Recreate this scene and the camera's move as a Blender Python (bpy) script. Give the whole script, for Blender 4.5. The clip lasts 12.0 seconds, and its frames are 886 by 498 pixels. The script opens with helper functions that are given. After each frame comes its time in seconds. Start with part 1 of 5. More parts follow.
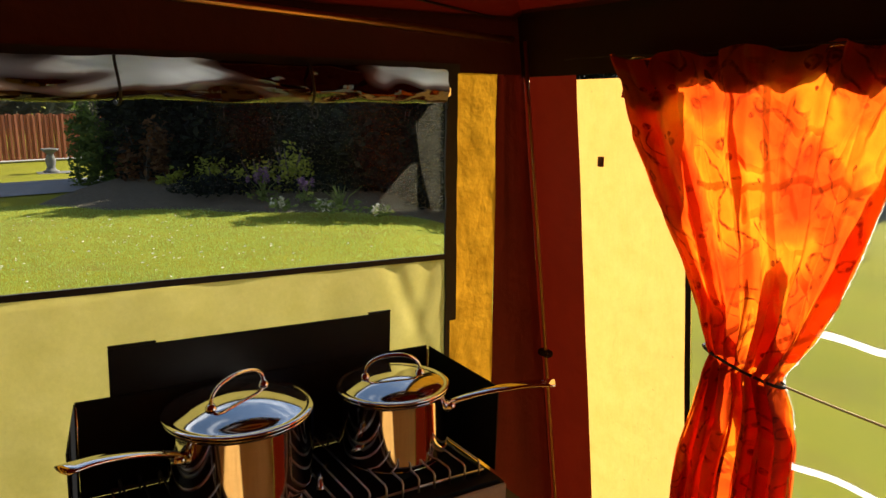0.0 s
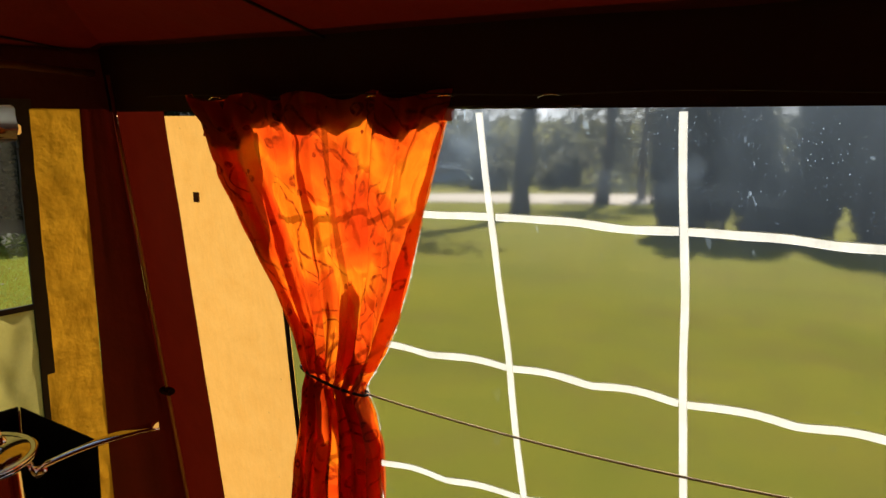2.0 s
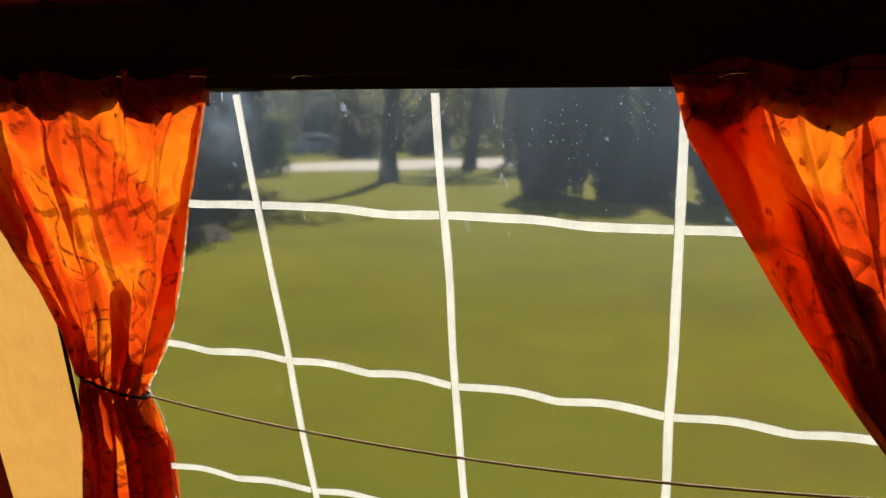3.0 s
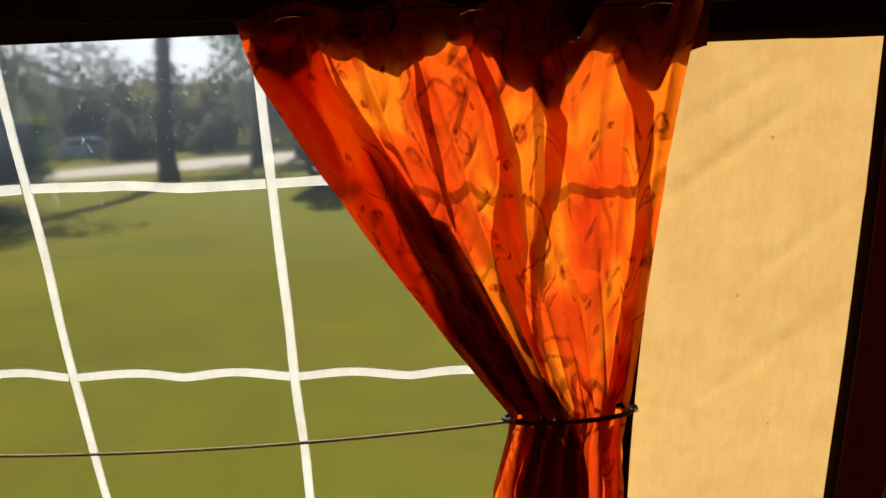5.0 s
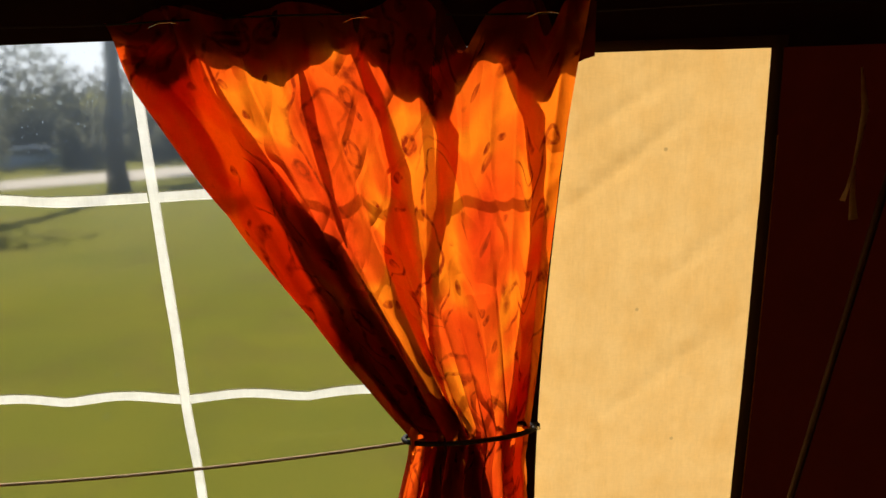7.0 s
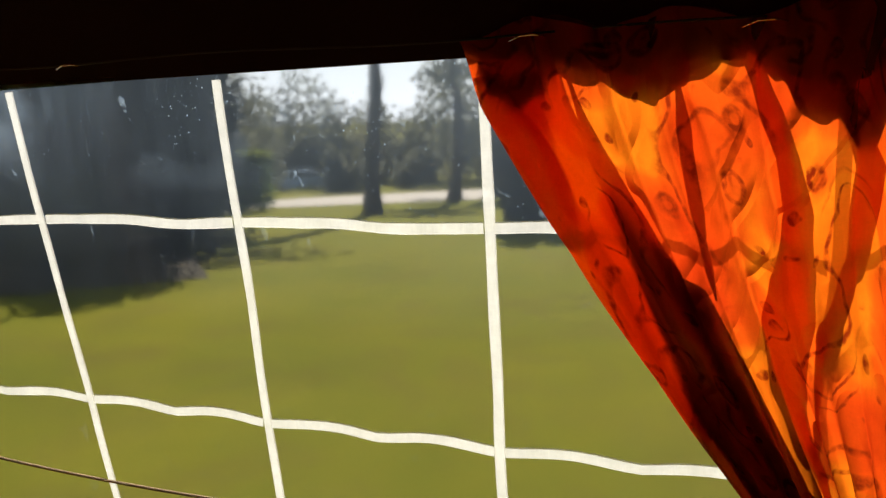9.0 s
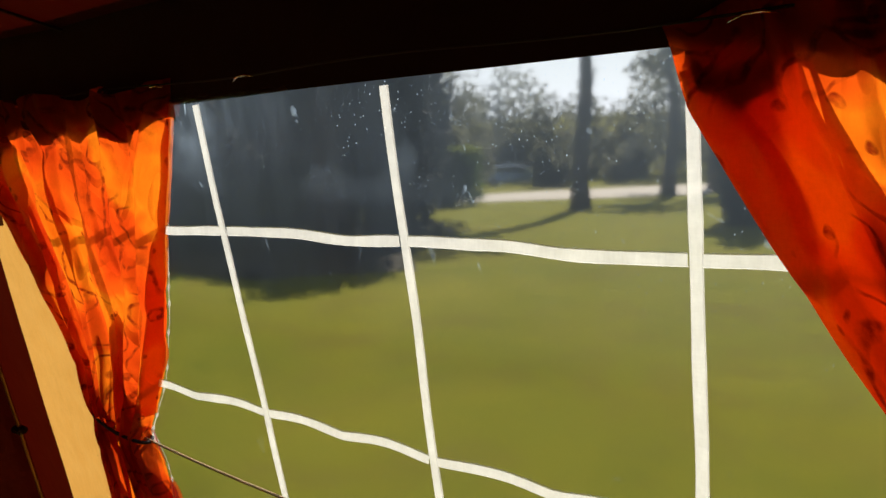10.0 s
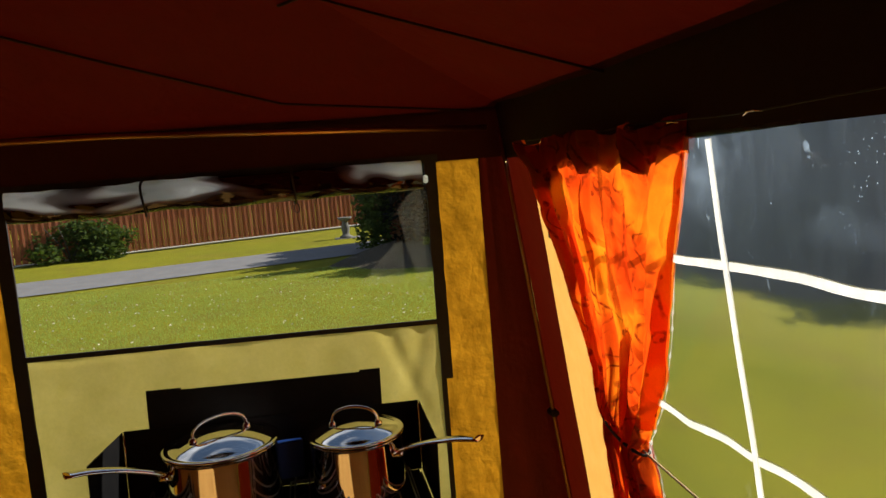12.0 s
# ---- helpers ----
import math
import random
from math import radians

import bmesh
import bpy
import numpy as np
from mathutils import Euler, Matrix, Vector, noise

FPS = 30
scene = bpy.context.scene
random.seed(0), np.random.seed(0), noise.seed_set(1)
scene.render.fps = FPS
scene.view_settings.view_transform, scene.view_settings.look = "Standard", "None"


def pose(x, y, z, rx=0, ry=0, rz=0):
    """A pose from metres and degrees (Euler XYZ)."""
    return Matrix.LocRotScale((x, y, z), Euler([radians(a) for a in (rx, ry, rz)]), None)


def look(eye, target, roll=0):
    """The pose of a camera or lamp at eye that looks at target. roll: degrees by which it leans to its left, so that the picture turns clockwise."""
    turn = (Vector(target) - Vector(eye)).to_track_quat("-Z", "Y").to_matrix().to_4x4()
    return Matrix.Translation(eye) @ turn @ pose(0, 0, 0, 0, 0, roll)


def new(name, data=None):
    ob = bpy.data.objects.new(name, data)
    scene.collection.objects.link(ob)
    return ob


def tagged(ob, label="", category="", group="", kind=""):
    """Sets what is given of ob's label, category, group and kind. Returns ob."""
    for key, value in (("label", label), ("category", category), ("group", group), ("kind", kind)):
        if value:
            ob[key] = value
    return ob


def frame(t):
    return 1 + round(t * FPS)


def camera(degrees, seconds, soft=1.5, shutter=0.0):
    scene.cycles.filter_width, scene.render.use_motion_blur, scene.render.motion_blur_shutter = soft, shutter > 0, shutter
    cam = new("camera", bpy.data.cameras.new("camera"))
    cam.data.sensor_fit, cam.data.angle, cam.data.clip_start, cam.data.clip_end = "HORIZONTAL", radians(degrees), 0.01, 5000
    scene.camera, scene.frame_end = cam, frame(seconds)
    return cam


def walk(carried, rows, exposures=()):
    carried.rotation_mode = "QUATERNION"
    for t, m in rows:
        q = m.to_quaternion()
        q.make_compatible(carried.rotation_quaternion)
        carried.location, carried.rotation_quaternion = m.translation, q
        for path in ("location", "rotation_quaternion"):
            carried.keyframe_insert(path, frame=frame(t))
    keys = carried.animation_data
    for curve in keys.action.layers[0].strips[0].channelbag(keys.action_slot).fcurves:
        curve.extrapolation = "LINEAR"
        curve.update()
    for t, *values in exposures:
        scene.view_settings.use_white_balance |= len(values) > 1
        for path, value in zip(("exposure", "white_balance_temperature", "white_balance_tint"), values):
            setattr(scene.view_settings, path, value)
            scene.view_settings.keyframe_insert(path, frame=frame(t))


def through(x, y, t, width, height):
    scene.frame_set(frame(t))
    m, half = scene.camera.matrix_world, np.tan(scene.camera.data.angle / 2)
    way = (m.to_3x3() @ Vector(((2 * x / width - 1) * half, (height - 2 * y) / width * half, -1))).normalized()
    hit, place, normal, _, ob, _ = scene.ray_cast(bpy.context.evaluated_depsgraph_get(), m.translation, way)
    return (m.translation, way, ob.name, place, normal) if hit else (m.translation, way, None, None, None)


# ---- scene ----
cam = camera(63.2, 12.0)
PATH = [
    (0, (0.17, 0.097, 1.544), (1.252, 1.734, 1.158), 0.3),
    (0.5, (0.193, 0.081, 1.581), (1.43, 1.603, 1.19), 0.5),
    (1, (0.158, 0.076, 1.574), (1.62, 1.398, 1.231), 0.9),
    (1.5, (0.153, 0.054, 1.575), (1.78, 1.17, 1.245), 0.7),
    (2, (0.232, -0.021, 1.586), (1.918, 0.993, 1.231), 0.0),
    (2.5, (0.293, -0.081, 1.573), (2.051, 0.808, 1.229), 0.3),
    (3, (0.319, -0.12, 1.603), (2.14, 0.576, 1.157), -0.6),
    (3.5, (0.318, -0.143, 1.601), (2.205, 0.321, 1.127), -0.9),
    (3.7, (0.34, -0.173, 1.611), (2.222, 0.256, 1.086), -1.5),
    (5.3, (0.384, -0.319, 1.555), (2.326, -0.23, 1.085), -2.3),
    (5.5, (0.388, -0.323, 1.556), (2.33, -0.275, 1.081), -2.2),
    (6, (0.397, -0.355, 1.558), (2.338, -0.309, 1.077), -2.1),
    (6.5, (0.406, -0.367, 1.565), (2.343, -0.337, 1.069), -2.0),
    (6.7, (0.406, -0.369, 1.559), (2.348, -0.34, 1.083), -2.0),
    (8.3, (0.42, -0.33, 1.557), (2.343, 0.005, 1.121), -1.8),
    (8.5, (0.434, -0.305, 1.554), (2.346, 0.107, 1.139), -2.0),
    (9, (0.482, -0.255, 1.553), (2.33, 0.422, 1.194), -2.1),
    (9.5, (0.54, -0.234, 1.556), (2.267, 0.72, 1.226), -2.6),
    (10, (0.579, -0.233, 1.561), (2.158, 0.944, 1.215), -3.6),
    (10.5, (0.642, -0.267, 1.563), (1.945, 1.215, 1.238), -4.0),
    (11, (0.695, -0.286, 1.56), (1.63, 1.456, 1.258), -3.3),
    (11.5, (0.68, -0.288, 1.564), (1.305, 1.594, 1.302), -3.7),
    (12, (0.618, -0.266, 1.584), (1.001, 1.685, 1.368), -4.7),
]

# exposure drops while the bright window fills the picture
EXPOSURES = [(0.0, 1.26), (0.8, 1.14), (1.5, 0.84), (2.2, 0.34), (3.5, 0.18), (6.0, 0.22), (9.0, 0.24), (10.5, 0.08), (11.3, 0.30), (12.0, 0.62)]
walk(cam, [(t, look(eye, target, roll)) for t, eye, target, roll in PATH], EXPOSURES)

# ---- light ----
SUN_EL, SUN_AZ = radians(38), radians(12)
sun_dir = Vector((math.cos(SUN_EL) * math.cos(SUN_AZ), math.cos(SUN_EL) * math.sin(SUN_AZ), math.sin(SUN_EL)))
world = bpy.data.worlds.new("sky")
scene.world = world
world.use_nodes = True
wn = world.node_tree.nodes
sky = wn.new("ShaderNodeTexSky")
sky.sky_type, sky.sun_disc = "NISHITA", False
sky.dust_density, sky.air_density = 0.25, 1.0
sky.sun_elevation, sky.sun_rotation = SUN_EL, radians(90) - SUN_AZ
wn["Background"].inputs["Strength"].default_value = 0.055
# thin white cloud over the blue
cloud, ramp, blend, geo_ = wn.new("ShaderNodeTexNoise"), wn.new("ShaderNodeValToRGB"), wn.new("ShaderNodeMix"), wn.new("ShaderNodeTexCoord")
stretch = wn.new("ShaderNodeMapping")
stretch.inputs["Scale"].default_value = (1, 1, 3.5)
cloud.inputs["Scale"].default_value, cloud.inputs["Detail"].default_value = 2.2, 6
ramp.color_ramp.elements[0].position, ramp.color_ramp.elements[1].position = 0.50, 0.74
blend.data_type = "RGBA"
blend.inputs[7].default_value = (11, 11.5, 12.5, 1)
wl = world.node_tree.links
wl.new(geo_.outputs["Generated"], stretch.inputs["Vector"])
wl.new(stretch.outputs[0], cloud.inputs["Vector"])
wl.new(cloud.outputs["Fac"], ramp.inputs["Fac"])
wl.new(ramp.outputs["Color"], blend.inputs[0])
wl.new(sky.outputs[0], blend.inputs[6])
# bright white haze along the horizon
split, low, haze = wn.new("ShaderNodeSeparateXYZ"), wn.new("ShaderNodeMapRange"), wn.new("ShaderNodeMix")
low.inputs["From Min"].default_value, low.inputs["From Max"].default_value = 0.02, 0.22
low.inputs["To Min"].default_value, low.inputs["To Max"].default_value = 0.95, 0.0
haze.data_type = "RGBA"
haze.inputs[7].default_value = (16, 17, 18.5, 1)
wl.new(geo_.outputs["Generated"], split.inputs[0])
wl.new(split.outputs["Z"], low.inputs["Value"])
wl.new(low.outputs[0], haze.inputs[0])
wl.new(blend.outputs[2], haze.inputs[6])
wl.new(haze.outputs[2], wn["Background"].inputs["Color"])
sun = new("sun", bpy.data.lights.new("sun", "SUN"))
sun.data.energy, sun.data.angle, sun.data.color = 5.0, radians(0.55), (1.0, 0.94, 0.84)
sun.matrix_world = look(sun_dir * 60, (0, 0, 0))


# ---- materials ----
class Mat:
    """A node material with short calls for the usual nodes."""

    def __init__(self, name):
        self.m = bpy.data.materials.new(name)
        self.m.use_nodes = True
        self.t = self.m.node_tree
        self.bsdf = self.t.nodes["Principled BSDF"]
        self.out = self.t.nodes["Material Output"]
        self.co = self.t.nodes.new("ShaderNodeTexCoord")

    def n(self, kind, **kw):
        node = self.t.nodes.new("ShaderNode" + kind)
        for key, value in kw.items():
            node.inputs[key].default_value = value
        return node

    def link(self, a, b):
        self.t.links.new(a, b)

    def coords(self, space="Object", scale=(1, 1, 1)):
        mp = self.n("Mapping", Scale=scale)
        self.link(self.co.outputs[space], mp.inputs["Vector"])
        return mp.outputs["Vector"]

    def noise(self, scale, detail=4.0, rough=0.6, space="Object", stretch=(1, 1, 1), distort=0.0):
        nd = self.n("TexNoise", Scale=scale, Detail=detail, Roughness=rough, Distortion=distort)
        self.link(self.coords(space, stretch), nd.inputs["Vector"])
        return nd.outputs["Fac"]

    def ramp(self, fac, stops):
        r = self.n("ValToRGB")
        el = r.color_ramp.elements
        while len(el) < len(stops):
            el.new(0.5)
        for e, (p, c) in zip(el, stops):
            e.position, e.color = p, (*c, 1) if len(c) == 3 else c
        self.link(fac, r.inputs["Fac"])
        return r.outputs["Color"]

    def mix(self, fac, a, b, mode="MIX"):
        x = self.t.nodes.new("ShaderNodeMix")
        x.data_type, x.blend_type = "RGBA", mode
        for value, socket in ((fac, x.inputs[0]), (a, x.inputs[6]), (b, x.inputs[7])):
            if hasattr(value, "is_linked"):
                self.link(value, socket)
            elif isinstance(value, tuple):
                socket.default_value = (*value, 1)
            else:
                socket.default_value = value
        return x.outputs[2]

    def bump(self, height, strength=0.3, distance=0.01):
        b = self.n("Bump", Strength=strength, Distance=distance)
        self.link(height, b.inputs["Height"])
        return b.outputs["Normal"]

    def set(self, color=None, rough=None, normal=None, metal=None, **kw):
        for value, key in ((color, "Base Color"), (rough, "Roughness"), (normal, "Normal"), (metal, "Metallic")):
            if value is None:
                continue
            if hasattr(value, "is_linked"):
                self.link(value, self.bsdf.inputs[key])
            else:
                self.bsdf.inputs[key].default_value = (*value, 1) if isinstance(value, tuple) else value
        for key, value in kw.items():
            self.bsdf.inputs[key].default_value = value
        return self.m


def plain(name, dark, light, scale=20, rough=0.6, metal=0.0, bump=0.1, stretch=(1, 1, 1), dist=0.003):
    """Two-tone noise at two scales with a fine relief."""
    k = Mat(name)
    big, fine = k.noise(scale, 5, stretch=stretch), k.noise(scale * 9, 3, stretch=stretch)
    col = k.mix(0.3, k.ramp(big, [(0.3, dark), (0.7, light)]), k.ramp(fine, [(0.35, dark), (0.65, light)]))
    return k.set(col, rough, k.bump(fine, bump, dist), metal)


def cloth(name, dark, light, through, weave=700, stain=(0.8, 0.8, 0.8), share=0.5, gloss=0.85, wrinkle=0.25, spots=False, slubs=(160, 0.15, 0.3)):
    """Woven cloth that lets light through: a diffuse face and a translucent share."""
    k = Mat(name)
    soft = k.noise(5, 4, 0.6)
    blot = k.noise(28, 5, 0.65)
    col = k.ramp(soft, [(0.3, dark), (0.7, light)])
    thr = k.mix(k.ramp(blot, [(0.35, (0, 0, 0)), (0.75, (1, 1, 1))]), through, tuple(a * b for a, b in zip(through, stain)))
    thread = k.mix(0.5, k.ramp(k.noise(weave, 2, 0.6, stretch=(1, 0.2, 1)), [(0.3, (0.4, 0.4, 0.4)), (0.6, (1, 1, 1))]), k.ramp(k.noise(weave, 2, 0.6, stretch=(0.2, 1, 0.2)), [(0.3, (0.4, 0.4, 0.4)), (0.6, (1, 1, 1))]))
    slub = k.noise(slubs[0], 3, 0.7, stretch=(1, 1, slubs[1]))
    thr = k.mix(slubs[2], thr, k.ramp(slub, [(0.35, (0.72, 0.72, 0.72)), (0.7, (1.0, 1.0, 1.0))]), "MULTIPLY")
    thr = k.mix(0.18, thr, thread, "MULTIPLY")
    if spots:
        vor = k.n("TexVoronoi", Scale=26.0)
        k.link(k.coords(), vor.inputs["Vector"])
        thr = k.mix(k.ramp(vor.outputs["Distance"], [(0.035, (1, 1, 1)), (0.06, (0, 0, 0))]), thr, tuple(0.55 * a for a in through))
    crease = k.noise(11, 4, 0.55, distort=0.15)
    nrm = k.bump(k.mix(0.06, crease, slub), wrinkle, 0.02)
    k.set(col, gloss, nrm)
    tr = k.n("BsdfTranslucent")
    k.link(thr, tr.inputs["Color"])
    k.link(nrm, tr.inputs["Normal"])
    mixer = k.n("MixShader", Fac=share)
    k.link(k.bsdf.outputs[0], mixer.inputs[1])
    k.link(tr.outputs[0], mixer.inputs[2])
    k.link(mixer.outputs[0], k.out.inputs["Surface"])
    return k.m


M_CREAM = cloth("cream canvas", (0.55, 0.42, 0.2), (0.66, 0.5, 0.25), (0.92, 0.57, 0.205), stain=(0.9, 0.83, 0.7), share=0.6, spots=True)
M_YELLOW = cloth("yellowed cream canvas", (0.55, 0.40, 0.15), (0.66, 0.48, 0.19), (0.84, 0.445, 0.105), stain=(0.92, 0.86, 0.75), share=0.6, spots=True)
M_GOLD = cloth("light ochre canvas", (0.52, 0.22, 0.022), (0.62, 0.28, 0.03), (1.0, 0.45, 0.03), share=0.35)
M_KHAKI = cloth("khaki canvas", (0.42, 0.38, 0.17), (0.5, 0.46, 0.2), (0.85, 0.69, 0.20), stain=(0.85, 0.85, 0.7), share=0.62, wrinkle=0.08, slubs=(90, 0.8, 0.10))
M_OCHRE = cloth("ochre canvas", (0.40, 0.21, 0.03), (0.5, 0.28, 0.05), (1.0, 0.44, 0.022), stain=(0.7, 0.65, 0.5), share=0.62, wrinkle=0.45, slubs=(60, 0.8, 0.28))
M_RED = cloth("dark red canvas", (0.070, 0.006, 0.003), (0.09, 0.008, 0.003), (0.075, 0.004, 0.001), share=0.4, wrinkle=0.3)
# red darkened for the dimly lit south corner; the north header shares it
M_DEEP = cloth("dim deep red canvas", (0.026, 0.0025, 0.0012), (0.036, 0.004, 0.002), (0.018, 0.0012, 0.0003), share=0.4, wrinkle=0.3)
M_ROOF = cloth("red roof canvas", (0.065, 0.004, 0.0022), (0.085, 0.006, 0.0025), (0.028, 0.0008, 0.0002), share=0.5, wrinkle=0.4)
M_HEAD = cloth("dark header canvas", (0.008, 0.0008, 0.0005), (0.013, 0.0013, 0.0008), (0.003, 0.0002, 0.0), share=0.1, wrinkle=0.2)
M_EDGE = cloth("brown edging tape", (0.035, 0.022, 0.009), (0.055, 0.035, 0.014), (0.05, 0.025, 0.006), share=0.3, wrinkle=0.3)
M_BLACK = plain("black binding tape", (0.008, 0.007, 0.007), (0.018, 0.016, 0.015), 90, 0.75, bump=0.3)
M_STEEL = plain("polished steel", (0.68, 0.66, 0.63), (0.76, 0.74, 0.71), 14, 0.07, 1.0, 0.012, (1, 1, 6), 0.0005)
M_ROD = plain("brass-toned tube", (0.42, 0.26, 0.09), (0.5, 0.33, 0.13), 60, 0.35, 1.0, 0.05)
M_ENAMEL = plain("black enamel", (0.004, 0.004, 0.005), (0.009, 0.009, 0.009), 40, 0.5, 0.0, 0.06)
M_ENAMEL.node_tree.nodes["Principled BSDF"].inputs["Specular IOR Level"].default_value = 0.18
M_CORD = plain("tan cord", (0.42, 0.29, 0.15), (0.62, 0.46, 0.26), 400, 0.9, bump=0.8)
M_BAR = cloth("white tape", (0.80, 0.79, 0.74), (0.86, 0.85, 0.80), (0.97, 0.96, 0.90), share=0.85, wrinkle=0.3)

_bar = M_BAR.node_tree
_mix = _bar.nodes.new("ShaderNodeMixShader")
_mix.inputs[0].default_value = 0.28
_see = _bar.nodes.new("ShaderNodeBsdfTransparent")
_out = _bar.nodes["Material Output"]
_bar.links.new(_out.inputs["Surface"].links[0].from_socket, _mix.inputs[1])
_bar.links.new(_see.outputs[0], _mix.inputs[2])
_bar.links.new(_mix.outputs[0], _out.inputs["Surface"])


# ---- small tools ----
def mesh_of(verts, faces, smooth=False):
    me = bpy.data.meshes.new("mesh")
    me.from_pydata([tuple(v) for v in verts], [], [tuple(f) for f in faces])
    me.update()
    if smooth:
        me.polygons.foreach_set("use_smooth", [True] * len(me.polygons))
    return me


def part(name, shape, material, parent=None, label=""):
    """Links a bmesh, or a mesh, as one object under a thing or a part."""
    if isinstance(shape, bmesh.types.BMesh):
        me = bpy.data.meshes.new(name)
        shape.to_mesh(me)
        shape.free()
    else:
        me = shape
    if not me.materials:
        me.materials.append(material)
    ob = new(name, me)
    if parent:
        ob.parent = parent
    return tagged(ob, label)


def thing(name, label, category, at=(0, 0, 0), group="", kind=""):
    ob = new(name)
    ob.location = at
    ob.empty_display_size = 0.05
    return tagged(ob, label, category, group, kind)


def box(x0, x1, y0, y1, z0, z1, bevel=0.0, bm=None):
    bm = bm or bmesh.new()
    made = bmesh.ops.create_cube(bm, size=1, matrix=Matrix.Translation(((x0 + x1) / 2, (y0 + y1) / 2, (z0 + z1) / 2)) @ Matrix.Diagonal((x1 - x0, y1 - y0, z1 - z0, 1)))
    if bevel:
        edges = {e for v in made["verts"] for e in v.link_edges}
        bmesh.ops.bevel(bm, geom=list(edges), offset=bevel, segments=2, affect="EDGES")
    return bm


def tube(points, radius, sides=8, closed=False, taper=None, caps=True):
    """A round bar along points."""
    pts = [Vector(p) for p in points]
    verts, faces, count = [], [], len(pts)
    up = Vector((0, 0, 1))
    for i, p in enumerate(pts):
        a, b = pts[(i - 1) % count if closed else max(i - 1, 0)], pts[(i + 1) % count if closed else min(i + 1, count - 1)]
        d = (b - a).normalized()
        if abs(d.dot(up)) > 0.98:
            up = Vector((1, 0, 0))
        s = d.cross(up).normalized()
        w = s.cross(d).normalized()
        up = w
        r = taper[i] if taper else radius
        rr = r if isinstance(r, tuple) else (r, r)
        for k in range(sides):
            t = 2 * math.pi * k / sides
            verts.append(p + s * rr[0] * math.cos(t) + w * rr[1] * math.sin(t))
    rings = count if closed else count - 1
    for i in range(rings):
        j = (i + 1) % count
        for k in range(sides):
            q = (k + 1) % sides
            faces.append((i * sides + k, i * sides + q, j * sides + q, j * sides + k))
    if caps and not closed:
        faces.append(tuple(range(sides))[::-1])
        faces.append(tuple(range((count - 1) * sides, count * sides)))
    return mesh_of(verts, faces, True)


def lathe(profile, sides=40, smooth=True):
    """A turned form round z from (radius, height) pairs."""
    verts, faces = [], []
    for r, z in profile:
        for k in range(sides):
            t = 2 * math.pi * k / sides
            verts.append((r * math.cos(t), r * math.sin(t), z))
    for i in range(len(profile) - 1):
        for k in range(sides):
            q = (k + 1) % sides
            faces.append((i * sides + k, i * sides + q, (i + 1) * sides + q, (i + 1) * sides + k))
    return mesh_of(verts, faces, smooth)


def sheet(fn, nu, nv):
    """A cloth sheet from fn(u, v), with a uv map in the same terms."""
    verts = [fn(i / nu, j / nv) for j in range(nv + 1) for i in range(nu + 1)]
    faces = [(j * (nu + 1) + i, j * (nu + 1) + i + 1, (j + 1) * (nu + 1) + i + 1, (j + 1) * (nu + 1) + i) for j in range(nv) for i in range(nu)]
    me = mesh_of(verts, faces, True)
    uv = me.uv_layers.new(name="cloth")
    for loop in me.loops:
        i, j = loop.vertex_index % (nu + 1), loop.vertex_index // (nu + 1)
        uv.data[loop.index].uv = (i / nu, j / nv)
    return me


def ripple(p, scale, amount, seed=0.0):
    return amount * noise.noise(Vector((p[0] * scale + seed, p[1] * scale - seed, p[2] * scale * 0.7)))


# ---- the tent ----
YA, EAVE = 1.155, 1.66           # the stove wall, and the height of the eaves
XW, YC, YB_TOP = -1.25, -0.80, 1.595


def xb(z, y=0.0):
    """The big window's wall bellies outwards towards the ground, and leans more at the north corner."""
    d = YB_TOP - z
    k = min(max((y - 0.60) / 0.40, 0), 1)
    k = k * k * (3 - 2 * k)
    belly = 0.02 * d + (0.055 * d * abs(d) if d < 0.6 else 0.0198 + 0.066 * (d - 0.6))
    return 1.045 + k * 0.125 * d + (1 - k) * belly


def north_panel(name, x0, x1, z0, z1, mat, parent, wave=0.002, off=0.0, label="", creased=0.0):
    def fn(u, v):
        x, z = x0 + u * (x1 - x0), z1 + v * (z0 - z1)
        sharp = (1 - abs(noise.noise(Vector((x * 22 + 3 * z, 0.0, z * 10 - 6 * x))))) ** 6 + 0.6 * (1 - abs(noise.noise(Vector((x * 40, 5.0, z * 26))))) ** 8
        return (x, YA + off + ripple((x, 0, z), 9, wave, 3.1) - creased * sharp, z)
    return part(name, sheet(fn, max(2, int((x1 - x0) / (0.004 if creased else 0.012))), max(2, int((z1 - z0) / (0.008 if creased else 0.02)))), mat, parent, label)


def east_panel(name, ya, yb, z0, z1, mat, parent, wave=0.002, off=0.0, label="", creases=(), grain=(0.012, 0.02)):
    """ya, yb: the side edges, each as (at the top, at the foot) or as a function of the height."""
    def side(e, z, v):
        return e(z) if callable(e) else e[0] + v * (e[1] - e[0])

    def fn(u, v):
        z = z1 + v * (z0 - z1)
        a, b = side(ya, z, v), side(yb, z, v)
        y = a + u * (b - a)
        x = xb(z, y) + off + ripple((0, y, z), 8, wave, 7.7)
        for cy, cz, slope, size in creases:
            d = (z - cz) - slope * (y - cy)
            x -= size * math.exp(-(d / 0.006) ** 2) * math.exp(-((y - cy) / 0.06) ** 2)
        return (x, y, z)
    return part(name, sheet(fn, max(2, int(abs(side(ya, z1, 0) - side(yb, z1, 0)) / grain[0])), max(2, int((z1 - z0) / grain[1]))), mat, parent, label)


